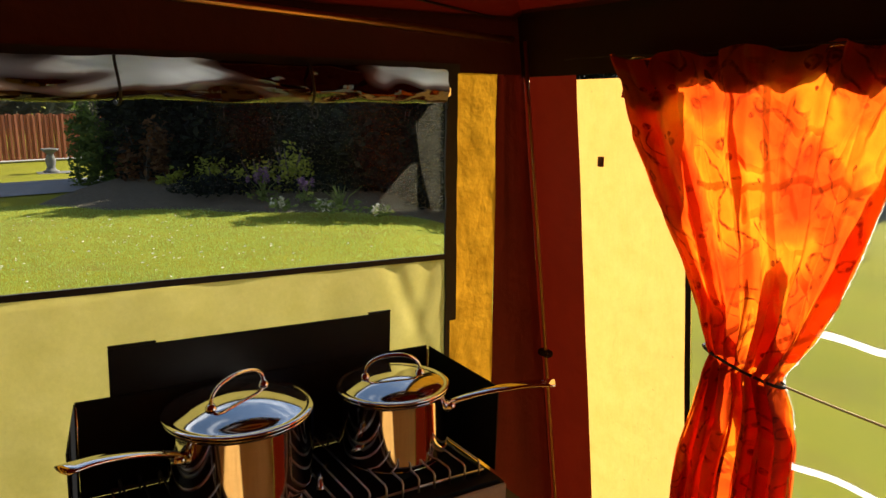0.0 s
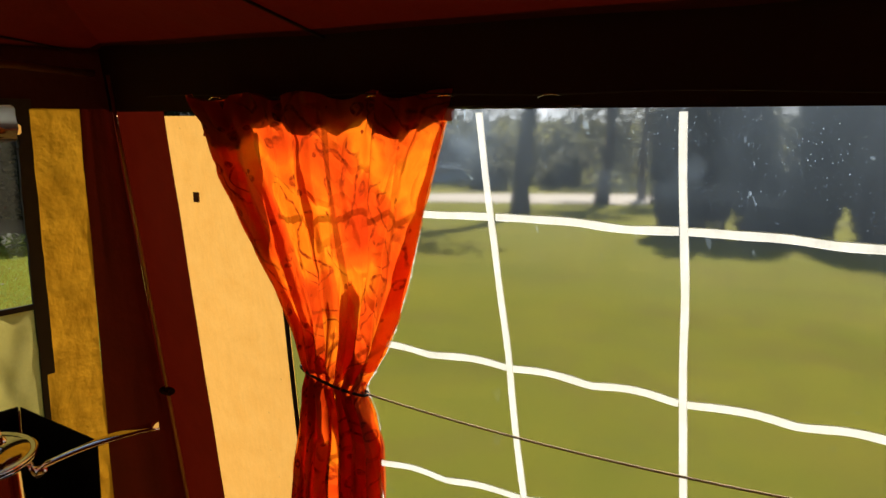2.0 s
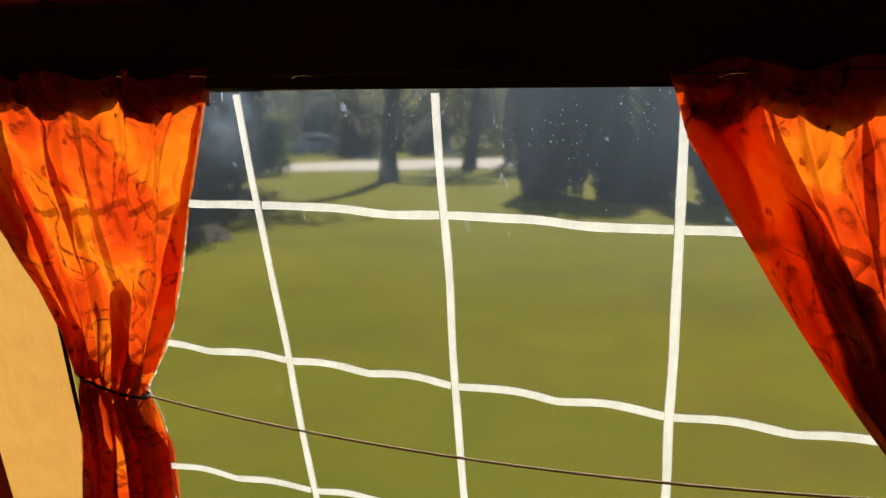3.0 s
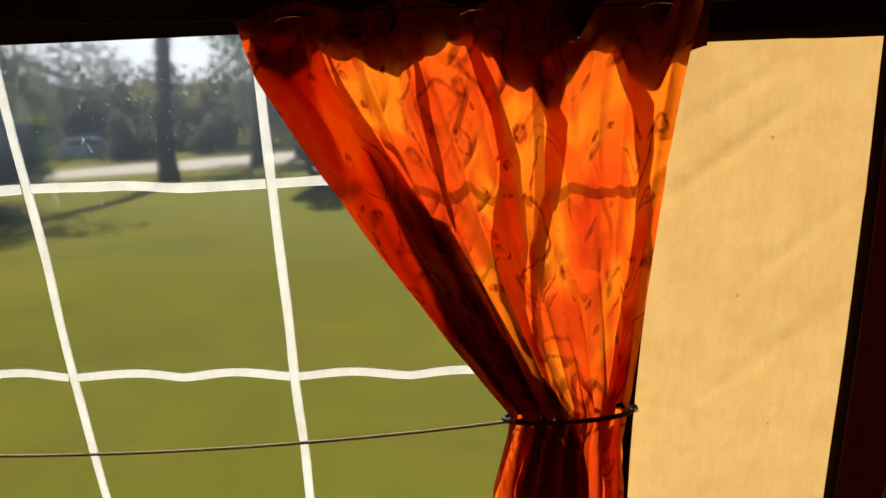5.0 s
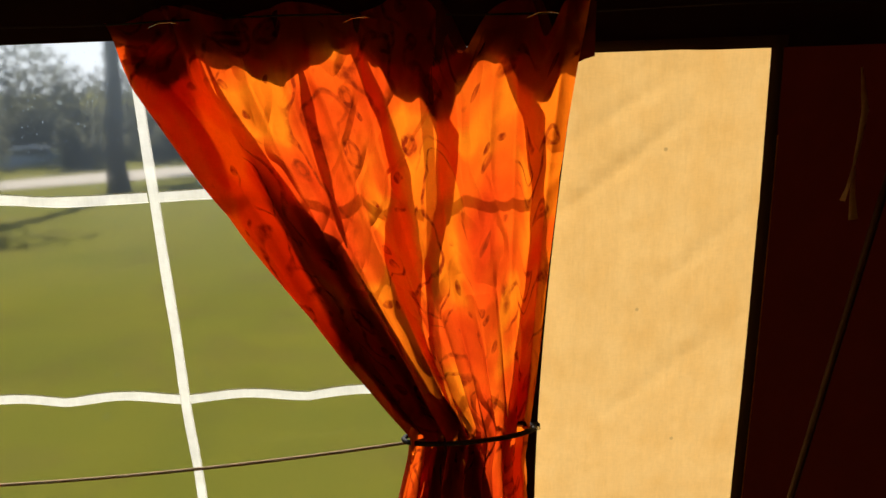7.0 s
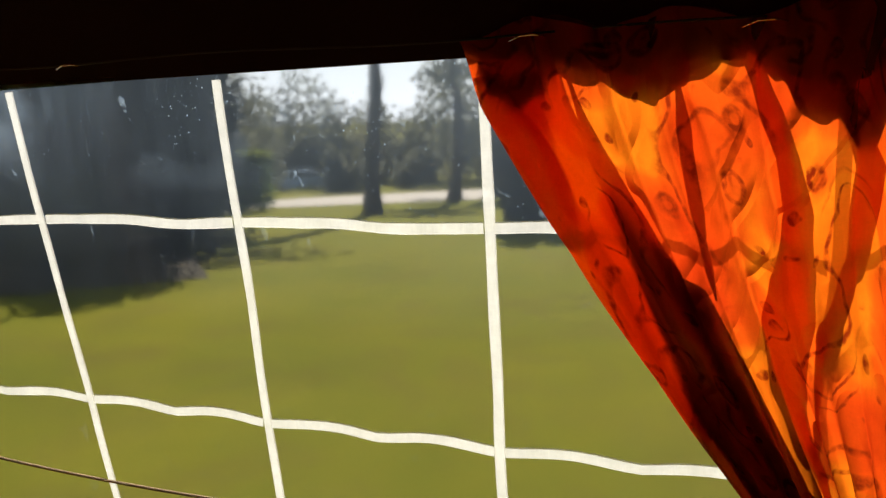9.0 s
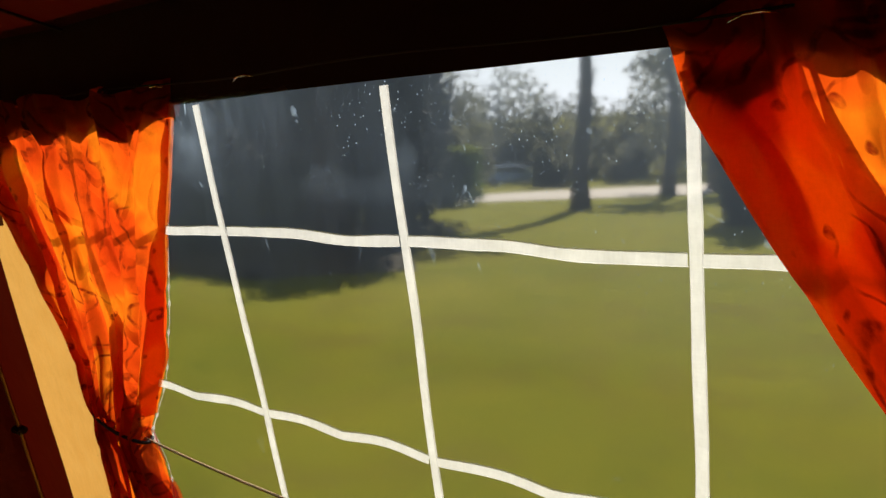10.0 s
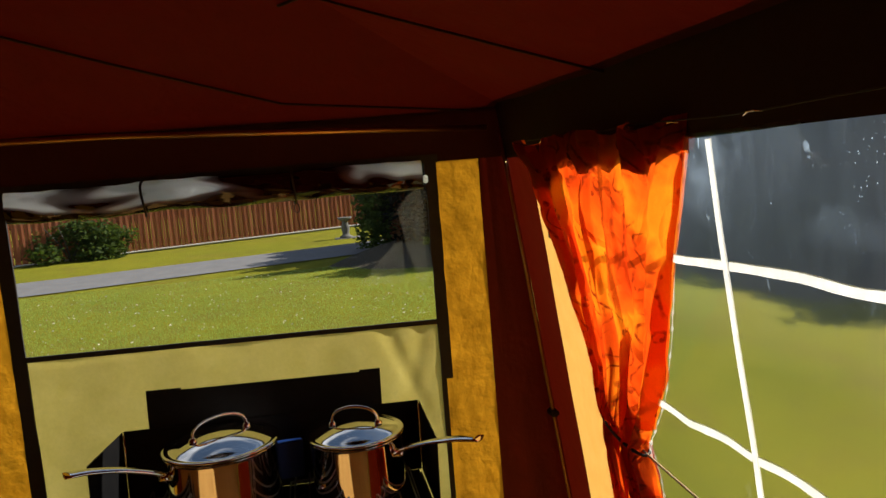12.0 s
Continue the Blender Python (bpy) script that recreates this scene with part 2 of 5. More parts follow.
north = thing("wall_north", "canvas tent wall with ochre and dark red panels round a window", "wall", kind="structure")
north_panel("panel", 0.882, 0.984, 0.0, 1.603, M_OCHRE, north, 0.004, label="creased ochre canvas strip", creased=0.0008)
north_panel("panel", -0.06, 0.083, 0.0, 1.603, M_OCHRE, north, 0.004, label="creased ochre canvas strip", creased=0.0008)
part("panel", sheet(lambda u, v: (0.100 + 0.78 * u, YA + ripple((0.78 * u, 0, v), 9, 0.003, 3.1) - 0.0015 * math.exp(-((u - 0.955 + 0.9 * (v - 0.10)) / 0.012) ** 2 - ((v - 0.06) / 0.09) ** 2) - 0.0045 * math.exp(-((u - 0.93 + 0.5 * (v - 0.05)) / 0.025) ** 2 - (v / 0.12) ** 2) - 0.0032 * math.exp(-((u - 0.90 - 0.6 * (v - 0.08)) / 0.02) ** 2 - (v / 0.15) ** 2), (1.3015 - 0.022 * u) * (1 - v)), 120, 110), M_KHAKI, north, "plain khaki canvas panel under the window")
part("panel", sheet(lambda u, v: (0.984 + u * (xb(1.603 * (1 - v), 1.155) - 0.984), YA + ripple((u, 0, v), 5, 0.003), 1.603 * (1 - v)), 10, 60), M_RED, north, "dark red corner canvas")
north_panel("panel", XW, -0.06, 0.0, 1.603, M_RED, north, label="dark red canvas")
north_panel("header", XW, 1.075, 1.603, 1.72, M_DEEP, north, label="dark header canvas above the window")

east = thing("wall_east", "leaning canvas tent wall with backlit cream panels", "wall", (0, 0, 0), kind="structure")
east_panel("edging", (0.784, 0.774), (0.772, 0.762), 0.0, 1.591, M_HEAD, east, 0.001, -0.004, "dark edging tape")
east_panel("panel", (1.016, 1.045), (0.775, 0.765), 0.0, 1.591, M_YELLOW, east, 0.003, label="backlit cream canvas strip")
def strip_edge(shift):
    """The cream strip's edge towards the window: it flares at the top."""
    return lambda z: -0.434 + 0.004 * (1.12 - z) - 0.036 * max(0.0, (z - 1.12) / 0.459) ** 1.8 + shift


def far_edge(shift):
    return lambda z: -0.6355 + 0.006 * max(0.0, 1.45 - z) + shift


east_panel("panel", strip_edge(0), far_edge(0), 0.0, 1.578, M_CREAM, east, 0.003, label="backlit cream canvas strip", creases=((-0.51, 1.475, -0.75, 0.0030), (-0.59, 1.40, -0.9, 0.0018), (-0.56, 1.28, -0.8, 0.0020), (-0.50, 1.52, -0.6, 0.0016)), grain=(0.005, 0.006))
east_panel("edging", strip_edge(0.011), strip_edge(0), 0.0, 1.577, M_HEAD, east, 0.001, -0.004, "dark edging tape")
east_panel("edging", far_edge(0.001), far_edge(-0.009), 0.0, 1.580, M_EDGE, east, 0.001, -0.004, "brown edging tape")
east_panel("edging", far_edge(-0.009), far_edge(-0.0105), 0.0, 1.50, M_GOLD, east, 0.001, -0.003, "thin pale edge of the tape")
east_panel("edging", (-0.470, -0.470), (-0.646, -0.646), 1.5745, 1.5835, M_EDGE, east, 0.001, -0.0075, "brown edging tape")
east_panel("panel", (1.155, 1.155), (1.016, 1.045), 0.0, 1.6, M_RED, east, label="dark red corner canvas")
# darker copy of the corner red: the weaker light here is in its colour
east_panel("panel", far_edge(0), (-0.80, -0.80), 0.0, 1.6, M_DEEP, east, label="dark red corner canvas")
east_panel("panel", (0.775, 0.765), (-0.44, -0.43), 0.0, 0.80, M_RED, east, label="dark red canvas under the window")


def header_fn(u, v):
    y = 1.155 - 1.955 * u
    low = 1.5985 if y > -0.08 else max(1.5985 - 0.050 * (-0.08 - y), 1.5735)
    z = 1.72 + v * (low - 1.72)
    return (xb(z, y) - 0.003 + ripple((0, y, z), 7, 0.003, 5.0), y, z)


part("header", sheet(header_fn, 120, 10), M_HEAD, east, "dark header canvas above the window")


def flat_sheet(a, b, c, d, n=24, wave=0.006, seed=1.0):
    a, b, c, d = (Vector(p) for p in (a, b, c, d))

    def fn(u, v):
        p = a.lerp(b, u).lerp(d.lerp(c, u), v)
        return p + Vector((0, 0, ripple(p, 3, wave, seed)))
    return sheet(fn, n, n)


south = thing("wall_south", "ochre and dark red canvas tent wall", "wall", kind="structure")
part("panel", flat_sheet((XW, YC, 0), (-0.7, YC, 0), (-0.7, YC, 1.7), (XW, YC, 1.7)), M_RED, south)
part("panel", flat_sheet((-0.7, YC, 0), (0.35, YC, 0), (0.35, YC, 1.7), (-0.7, YC, 1.7)), M_GOLD, south)
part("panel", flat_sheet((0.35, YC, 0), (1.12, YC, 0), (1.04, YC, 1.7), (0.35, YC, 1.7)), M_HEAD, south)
west = thing("wall_west", "ochre and dark red canvas tent wall", "wall", kind="structure")
part("panel", flat_sheet((XW, 1.155, 0), (XW, 0.5, 0), (XW, 0.5, 1.7), (XW, 1.155, 1.7)), M_GOLD, west)
part("panel", flat_sheet((XW, 0.5, 0), (XW, 0.1, 0), (XW, 0.1, 1.7), (XW, 0.5, 1.7)), M_RED, west)
part("panel", flat_sheet((XW, 0.1, 0), (XW, -0.8, 0), (XW, -0.8, 1.7), (XW, 0.1, 1.7)), M_GOLD, west)
RIDGE = 2.25
roof = thing("ceiling", "red canvas tent roof", "ceiling", kind="structure")
apex = ((XW + 1.04) / 2, 0.18)
rv, rf = [], []
NR = 30
corners = [(1.045, 1.157), (XW, 1.157), (XW, -0.80), (1.045, -0.80)]
for q in range(4):
    (xa, ya_), (xb_, yb_) = corners[q], corners[(q + 1) % 4]
    base = len(rv)
    for j in range(NR + 1):
        for i in range(NR + 1):
            u, v = i / NR, j / NR
            px, py = xa + u * (xb_ - xa), ya_ + u * (yb_ - ya_)
            x, y = px + v * (apex[0] - px), py + v * (apex[1] - py)
            rv.append((x, y, 1.70 + v * (RIDGE - 1.70) - 0.03 * math.sin(math.pi * v) + ripple((x, y, 0), 4, 0.006)))
    for j in range(NR):
        for i in range(NR):
            k = base + j * (NR + 1) + i
            rf.append((k, k + 1, k + NR + 2, k + NR + 1))
roof_cloth = part("roof_cloth", mesh_of(rv, rf, True), M_ROOF, roof)
floor = thing("floor", "tan groundsheet in the tent", "floor", kind="structure")
part("groundsheet", flat_sheet((XW, -0.82, 0.012), (1.13, -0.82, 0.012), (1.13, 1.16, 0.012), (XW, 1.16, 0.012), 30, 0.004), plain("tan groundsheet", (0.50, 0.27, 0.07), (0.62, 0.35, 0.10), 8, 0.7), floor)

# seams of the roof cloth, and the dark rafters under it
def roof_z(x, y):
    va, vb = (1.157 - y) / (1.157 - apex[1]), (1.045 - x) / (1.045 - apex[0])
    v = max(0.0, min(va, vb, 1.0))
    return 1.70 + v * (RIDGE - 1.70) - 0.03 * math.sin(math.pi * v)


for course in (((0.97, 1.15), (0.61, 1.09), (0.36, 0.96), (0.23, 0.89), (0.05, 0.80)), ((1.04, 0.66), (0.84, 0.745), (0.62, 0.85)), ((1.04, -0.35), (0.3, -0.1))):
    pts = [(xa + (xe - xa) * i / 12, ya_ + (ye - ya_) * i / 12) for (xa, ya_), (xe, ye) in zip(course, course[1:]) for i in range(12)] + [course[-1]]
    part("seam", tube([(x, y, roof_z(x, y) - 0.004) for x, y in pts], 0, 6, taper=[(0.005, 0.002)] * len(pts)), M_HEAD, roof, "dark roof seam")

# ---- windows ----
def film_mat(name, haze, rough, specks, shine, veil_color):
    """Clear vinyl: nearly all light goes straight on; dust and smears scatter a little. Sky glare is painted on towards
    the top.
    """
    k = Mat(name)
    k.t.nodes.remove(k.bsdf)
    clear = k.n("BsdfRefraction", Color=(0.98, 0.98, 0.96, 1), Roughness=rough, IOR=1.0 + 0.0048 * rough)
    veil = k.n("BsdfTranslucent", Color=(*veil_color, 1))
    gloss = k.n("BsdfGlossy", Color=(1, 1, 1, 1), Roughness=0.12)
    smear = k.noise(6, 5, 0.65, stretch=(1, 1, 0.35))
    vor = k.n("TexVoronoi", Scale=95.0)
    k.link(k.coords("Object", (1, 1, 0.55)), vor.inputs["Vector"])
    patch = k.noise(10, 3, 0.7)
    dots = k.mix(1.0, k.ramp(vor.outputs["Distance"], [(0.015, (0.9, 0.9, 0.9)), (0.064, (0, 0, 0))]), k.ramp(patch, [(0.36, (0, 0, 0)), (0.58, (1, 1, 1))]), "MULTIPLY")
    streak = k.noise(60, 4, 0.8, stretch=(1, 1, 0.12))
    base = k.ramp(smear, [(0.3, (haze * 0.5,) * 3), (0.75, (haze * 1.6,) * 3)])
    base = k.mix(1.0, base, k.ramp(streak, [(0.62, (0, 0, 0)), (0.8, (haze,) * 3)]), "ADD")
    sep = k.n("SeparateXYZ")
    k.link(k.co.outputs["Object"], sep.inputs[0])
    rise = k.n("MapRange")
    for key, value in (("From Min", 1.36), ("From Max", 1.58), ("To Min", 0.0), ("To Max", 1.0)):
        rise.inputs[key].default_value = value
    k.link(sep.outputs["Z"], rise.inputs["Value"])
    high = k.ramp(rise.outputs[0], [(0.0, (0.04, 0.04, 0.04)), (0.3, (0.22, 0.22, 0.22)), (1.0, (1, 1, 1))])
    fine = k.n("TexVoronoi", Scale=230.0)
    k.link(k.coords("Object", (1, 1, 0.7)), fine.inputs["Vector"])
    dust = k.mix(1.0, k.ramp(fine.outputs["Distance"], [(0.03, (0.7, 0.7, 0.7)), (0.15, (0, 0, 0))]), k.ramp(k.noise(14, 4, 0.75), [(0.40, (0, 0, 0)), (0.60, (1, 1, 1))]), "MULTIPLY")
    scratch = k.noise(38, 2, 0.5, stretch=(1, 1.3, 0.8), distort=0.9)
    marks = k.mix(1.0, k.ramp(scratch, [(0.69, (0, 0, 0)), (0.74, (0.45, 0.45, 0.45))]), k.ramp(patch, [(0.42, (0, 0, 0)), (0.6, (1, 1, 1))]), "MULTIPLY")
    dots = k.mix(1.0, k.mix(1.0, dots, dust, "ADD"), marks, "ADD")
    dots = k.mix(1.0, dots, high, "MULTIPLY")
    # veil raised with height and in patches, to paint the sky glare
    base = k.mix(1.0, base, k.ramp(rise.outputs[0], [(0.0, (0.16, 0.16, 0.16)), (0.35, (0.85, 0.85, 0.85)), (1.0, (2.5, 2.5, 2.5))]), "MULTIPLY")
    sky_glare = k.mix(1.0, k.ramp(k.noise(4.2, 4, 0.55), [(0.47, (0, 0, 0)), (0.68, (haze * 13,) * 3)]), k.ramp(rise.outputs[0], [(0.60, (0, 0, 0)), (1.0, (1, 1, 1))]), "MULTIPLY")
    base = k.mix(1.0, base, sky_glare, "ADD")
    amount = k.mix(1.0, base, k.mix(1.0, dots, (specks, specks, specks), "MULTIPLY"), "ADD")
    a = k.n("MixShader")
    k.link(amount, a.inputs[0])
    k.link(clear.outputs[0], a.inputs[1])
    k.link(veil.outputs[0], a.inputs[2])
    b = k.n("MixShader", Fac=shine)
    k.link(a.outputs[0], b.inputs[1])
    k.link(gloss.outputs[0], b.inputs[2])
    k.link(b.outputs[0], k.out.inputs["Surface"])
    return k.m


M_FILM_EAST = film_mat("dusty clear vinyl", 0.026, 0.85, 1.0, 0.02, (0.60, 0.77, 1.0))
M_FILM_NORTH = film_mat("clear vinyl", 0.0004, 0.0, 0.004, 0.006, (0.9, 0.9, 0.9))

window_e = thing("window_2", "large clear vinyl window crossed by wavy white tapes", "window", kind="structure")


def pane_x(y, z):
    near = min(max((y - 0.15) / 0.30, 0), 1) * min(max((0.78 - y) / 0.10, 0), 1)
    return xb(z, y) + 0.002 - 0.010 * near + ripple((0, y, z), 5, 0.002, 2.0)


def east_pane(u, v):
    z = 1.602 + v * (0.80 - 1.602)
    a, b = 0.775 - 0.010 * v, -0.470 + 0.040 * v
    y = a + u * (b - a)
    return (pane_x(y, z), y, z)


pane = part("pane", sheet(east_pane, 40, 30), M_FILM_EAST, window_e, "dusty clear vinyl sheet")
pane.visible_shadow = False


def tape(name, pts, width, parent):
    """A flat white tape along (y, z) points, on the inside of the pane."""
    verts, faces = [], []
    n = len(pts)
    for i in range(n):
        (ya, za), (yb, zb) = pts[max(i - 1, 0)], pts[min(i + 1, n - 1)]
        d = Vector((yb - ya, zb - za)).normalized()
        s = Vector((-d.y, d.x)) * width * (0.5 + 0.06 * noise.noise(Vector((pts[i][0] * 30, pts[i][1] * 30, 1))))
        y, z = pts[i]
        for sgn, depth in ((-1, -0.0020), (-0.85, -0.0032), (0.85, -0.0032), (1, -0.0020)):
            verts.append((pane_x(y, z) + depth, y + sgn * s.x, z + sgn * s.y))
    for i in range(n - 1):
        a, b = 4 * i, 4 * i + 4
        faces += [(a + q, a + q + 1, b + q + 1, b + q) for q in range(3)]
    return part(name, mesh_of(verts, faces), M_BAR, parent)


def upright(y_top, y_mid, y_low, width=0.0098):
    pts = []
    for i in range(31):
        z = 1.594 - i * (1.594 - 0.81) / 30
        k = (1.594 - z)
        y = y_top + (y_mid - y_top) * min(k / 0.33, 1) + (y_low - y_mid) * max(0, (k - 0.33) / 0.45)
        pts.append((y + 0.003 * noise.noise(Vector((y_top * 9, z * 9, 0))), z))
    return tape("upright_tape", pts, width, window_e)


def crossbar(rows, width=0.0105):
    """rows: (y, z) marks from one side to the other; the tape sags in waves between them."""
    for (y0, z0), (y1, z1) in zip(rows, rows[1:]):
        y0, y1, pts = y0 - 0.0046, y1 + 0.0046, []
        for i in range(19):
            u = i / 18
            y, z = y0 + u * (y1 - y0), z0 + u * (z1 - z0)
            pts.append((y, z + (0.0012 * math.sin(u * math.pi * 2) if z > 1.4 else 0.0055 * abs(math.sin(u * math.pi * 2)) ** 1.3 - 0.0012 * math.sin(u * math.pi)) + 0.003 * math.sin(u * math.pi) * noise.noise(Vector((y * 14, z * 3, 0)))))
        tape("cross_tape", pts, width, window_e)


upright(0.652, 0.613, 0.572, 0.009)
upright(0.410, 0.368, 0.328)
upright(0.163, 0.149, 0.129)
upright(-0.088, -0.091, -0.093)
upright(-0.335, -0.338, -0.340)
crossbar([(0.755, 1.462), (0.636, 1.462), (0.392, 1.464), (0.158, 1.463), (-0.089, 1.462), (-0.335, 1.463), (-0.43, 1.463)])
crossbar([(0.735, 1.262), (0.613, 1.262), (0.368, 1.265), (0.149, 1.259), (-0.091, 1.259), (-0.335, 1.262), (-0.415, 1.262)])
crossbar([(0.75, 1.067), (0.594, 1.070), (0.351, 1.078), (0.141, 1.082), (-0.092, 1.082), (-0.335, 1.080), (-0.41, 1.080)])
crossbar([(0.75, 0.88), (0.588, 0.88), (0.342, 0.89), (0.133, 0.90), (-0.093, 0.9), (-0.335, 0.9), (-0.41, 0.9)])

window_n = thing("window_1", "clear window bound in black with a rolled-up vinyl cover", "window", kind="structure")
pn = part("pane", sheet(lambda u, v: (0.108 + u * 0.762, YA + 0.003 + ripple((u, v, 0), 4, 0.002), 1.604 + v * (1.283 - 1.604)), 20, 10), M_FILM_NORTH, window_n, "thin clear vinyl sheet")
pn.visible_shadow = False


def north_strip(x0, z0, x1, z1, w, name="binding"):
    pts = [Vector((x0 + (x1 - x0) * i / 30, YA - 0.004, z0 + (z1 - z0) * i / 30)) for i in range(31)]
    d = (pts[1] - pts[0]).normalized()
    s = Vector((-d.z, 0, d.x))
    verts, faces = [], []
    for p in pts:
        k = w * (0.5 + 0.07 * noise.noise(p * 25))
        y = 0.002 * noise.noise(p * 18)
        verts += [p + s * k + Vector((0, y, 0)), p - s * k + Vector((0, y, 0)), p - s * k + Vector((0, 0.005, 0)), p + s * k + Vector((0, 0.005, 0))]
    for i in range(30):
        a, b = 4 * i, 4 * i + 4
        for q in range(4):
            r = (q + 1) % 4
            faces.append((a + q, a + r, b + r, b + q))
    return part(name, mesh_of(verts, faces), M_BLACK, window_n)


north_strip(0.094, 1.612, 0.094, 0.0, 0.024)
north_strip(0.884, 1.612, 0.884, 1.16, 0.024)
north_strip(0.877, 1.16, 0.872, 0.0, 0.010)
north_strip(0.094, 1.3025, 0.884, 1.2805, 0.0095)
north_strip(0.094, 1.610, 0.9, 1.610, 0.016)

def sun_veil_mat():
    """Dusty vinyl where the sun catches it: a thin veil that scatters a share of the light."""
    k = Mat("sunlit dusty vinyl")
    k.t.nodes.remove(k.bsdf)
    clear, veil, mx = k.n("BsdfTransparent"), k.n("BsdfTranslucent", Color=(0.60, 0.54, 0.40, 1)), k.n("MixShader")
    k.link(k.ramp(k.noise(30, 4, 0.6), [(0.2, (0.04, 0.04, 0.04)), (0.8, (0.11, 0.11, 0.11))]), mx.inputs[0])
    k.link(clear.outputs[0], mx.inputs[1])
    k.link(veil.outputs[0], mx.inputs[2])
    k.link(mx.outputs[0], k.out.inputs["Surface"])
    return k.m


M_SUNVEIL = sun_veil_mat()
# outlines of the sunlit areas, painted on the pane as pale veils
for outline in (((0.722, 1.373), (0.815, 1.366), (0.815, 1.452), (0.800, 1.448), (0.775, 1.425)), ((0.811, 1.515), (0.822, 1.442), (0.845, 1.363), (0.869, 1.362), (0.869, 1.557), (0.838, 1.545))):
    part("sun_veil_patch", mesh_of([(x, YA - 0.0012, z) for x, z in outline], [tuple(range(len(outline)))]), M_SUNVEIL, window_n, "sunlit area of the dusty vinyl, painted as a veil").visible_shadow = False

# ---- the curtains ----
def curtain_mat():
    """Batik: soft fields of orange and yellow, with dots, rings and thin leaf lines in dark red."""
    k = Mat("orange batik cotton")
    uv = k.n("Mapping", Scale=(6.0, 14.0, 1))
    k.link(k.co.outputs["UV"], uv.inputs["Vector"])

    def tex(kind, source, **kw):
        node = k.n(kind, **kw)
        k.link(source, node.inputs["Vector"])
        return node
    warp = tex("TexNoise", uv.outputs[0], Scale=1.1, Detail=3.0)
    add = k.n("VectorMath")
    add.operation = "MULTIPLY_ADD"
    add.inputs[1].default_value = (0.6, 0.6, 0)
    k.link(warp.outputs["Color"], add.inputs[0])
    k.link(uv.outputs[0], add.inputs[2])
    field = tex("TexNoise", add.outputs[0], Scale=0.55, Detail=2.0)
    tone = k.ramp(field.outputs["Fac"], [(0.34, (0.70, 0.045, 0.004)), (0.43, (0.86, 0.080, 0.005)), (0.49, (0.93, 0.115, 0.006)), (0.53, (0.98, 0.215, 0.008)), (0.68, (0.96, 0.165, 0.006))])
    zone = tex("TexNoise", uv.outputs[0], Scale=0.7, Detail=1.0)
    dots_in = k.ramp(zone.outputs["Fac"], [(0.44, (0, 0, 0)), (0.47, (1, 1, 1))])
    lines_in = k.ramp(zone.outputs["Fac"], [(0.44, (1, 1, 1)), (0.50, (0, 0, 0))])
    spot = tex("TexVoronoi", add.outputs[0], Scale=2.8)
    spots_ = k.ramp(spot.outputs["Distance"], [(0.17, (1, 1, 1)), (0.22, (0, 0, 0))])
    ring = tex("TexVoronoi", add.outputs[0], Scale=1.5)
    rings = k.ramp(ring.outputs["Distance"], [(0.0, (0.3, 0.3, 0.3)), (0.14, (0.3, 0.3, 0.3)), (0.16, (1, 1, 1)), (0.21, (1, 1, 1)), (0.25, (0, 0, 0))])
    vine = tex("TexNoise", add.outputs[0], Scale=1.25, Detail=0.0)
    vines = k.ramp(vine.outputs["Fac"], [(0.40, (0, 0, 0)), (0.415, (1, 1, 1)), (0.435, (1, 1, 1)), (0.45, (0, 0, 0)), (0.56, (0, 0, 0)), (0.575, (1, 1, 1)), (0.59, (1, 1, 1)), (0.605, (0, 0, 0))])
    ink = k.mix(1.0, k.mix(1.0, spots_, dots_in, "MULTIPLY"), k.mix(1.0, vines, lines_in, "MULTIPLY"), "ADD")
    pick = tex("TexNoise", uv.outputs[0], Scale=0.9, Detail=1.0)
    ink = k.mix(1.0, ink, k.mix(1.0, rings, k.ramp(pick.outputs["Fac"], [(0.44, (0, 0, 0)), (0.50, (1, 1, 1))]), "MULTIPLY"), "ADD")
    wear = tex("TexNoise", uv.outputs[0], Scale=9.0, Detail=4.0)
    ink = k.mix(1.0, ink, k.ramp(wear.outputs["Fac"], [(0.35, (0.25, 0.25, 0.25)), (0.6, (0.95, 0.95, 0.95))]), "MULTIPLY")
    col = k.mix(ink, tone, (0.28, 0.022, 0.003))
    thread = k.noise(520, 2, 0.7, stretch=(1, 1, 0.25))
    slub = k.noise(520, 2, 0.7, stretch=(1, 0.25, 1))
    col = k.mix(0.16, col, k.ramp(thread, [(0.3, (0.6, 0.6, 0.6)), (0.7, (1, 1, 1))]), "MULTIPLY")
    col = k.mix(0.16, col, k.ramp(slub, [(0.3, (0.6, 0.6, 0.6)), (0.7, (1, 1, 1))]), "MULTIPLY")
    ridge = k.ramp(k.noise(8, 2, 0.5, stretch=(1, 1, 0.6), distort=1.1), [(0.43, (0, 0, 0)), (0.495, (1, 1, 1)), (0.56, (0, 0, 0))])
    nrm = k.bump(k.mix(0.35, k.noise(14, 3, 0.5, distort=0.2), ridge), 0.55, 0.02)
    k.set(k.mix(1.0, col, (0.45, 0.45, 0.45), "MULTIPLY"), 0.85, nrm)
    tr = k.n("BsdfTranslucent")
    k.link(col, tr.inputs["Color"])
    k.link(nrm, tr.inputs["Normal"])
    mx = k.n("MixShader", Fac=0.7)
    k.link(k.bsdf.outputs[0], mx.inputs[1])
    k.link(tr.outputs[0], mx.inputs[2])
    k.link(mx.outputs[0], k.out.inputs["Surface"])
    return k.m


M_CURTAIN = curtain_mat()


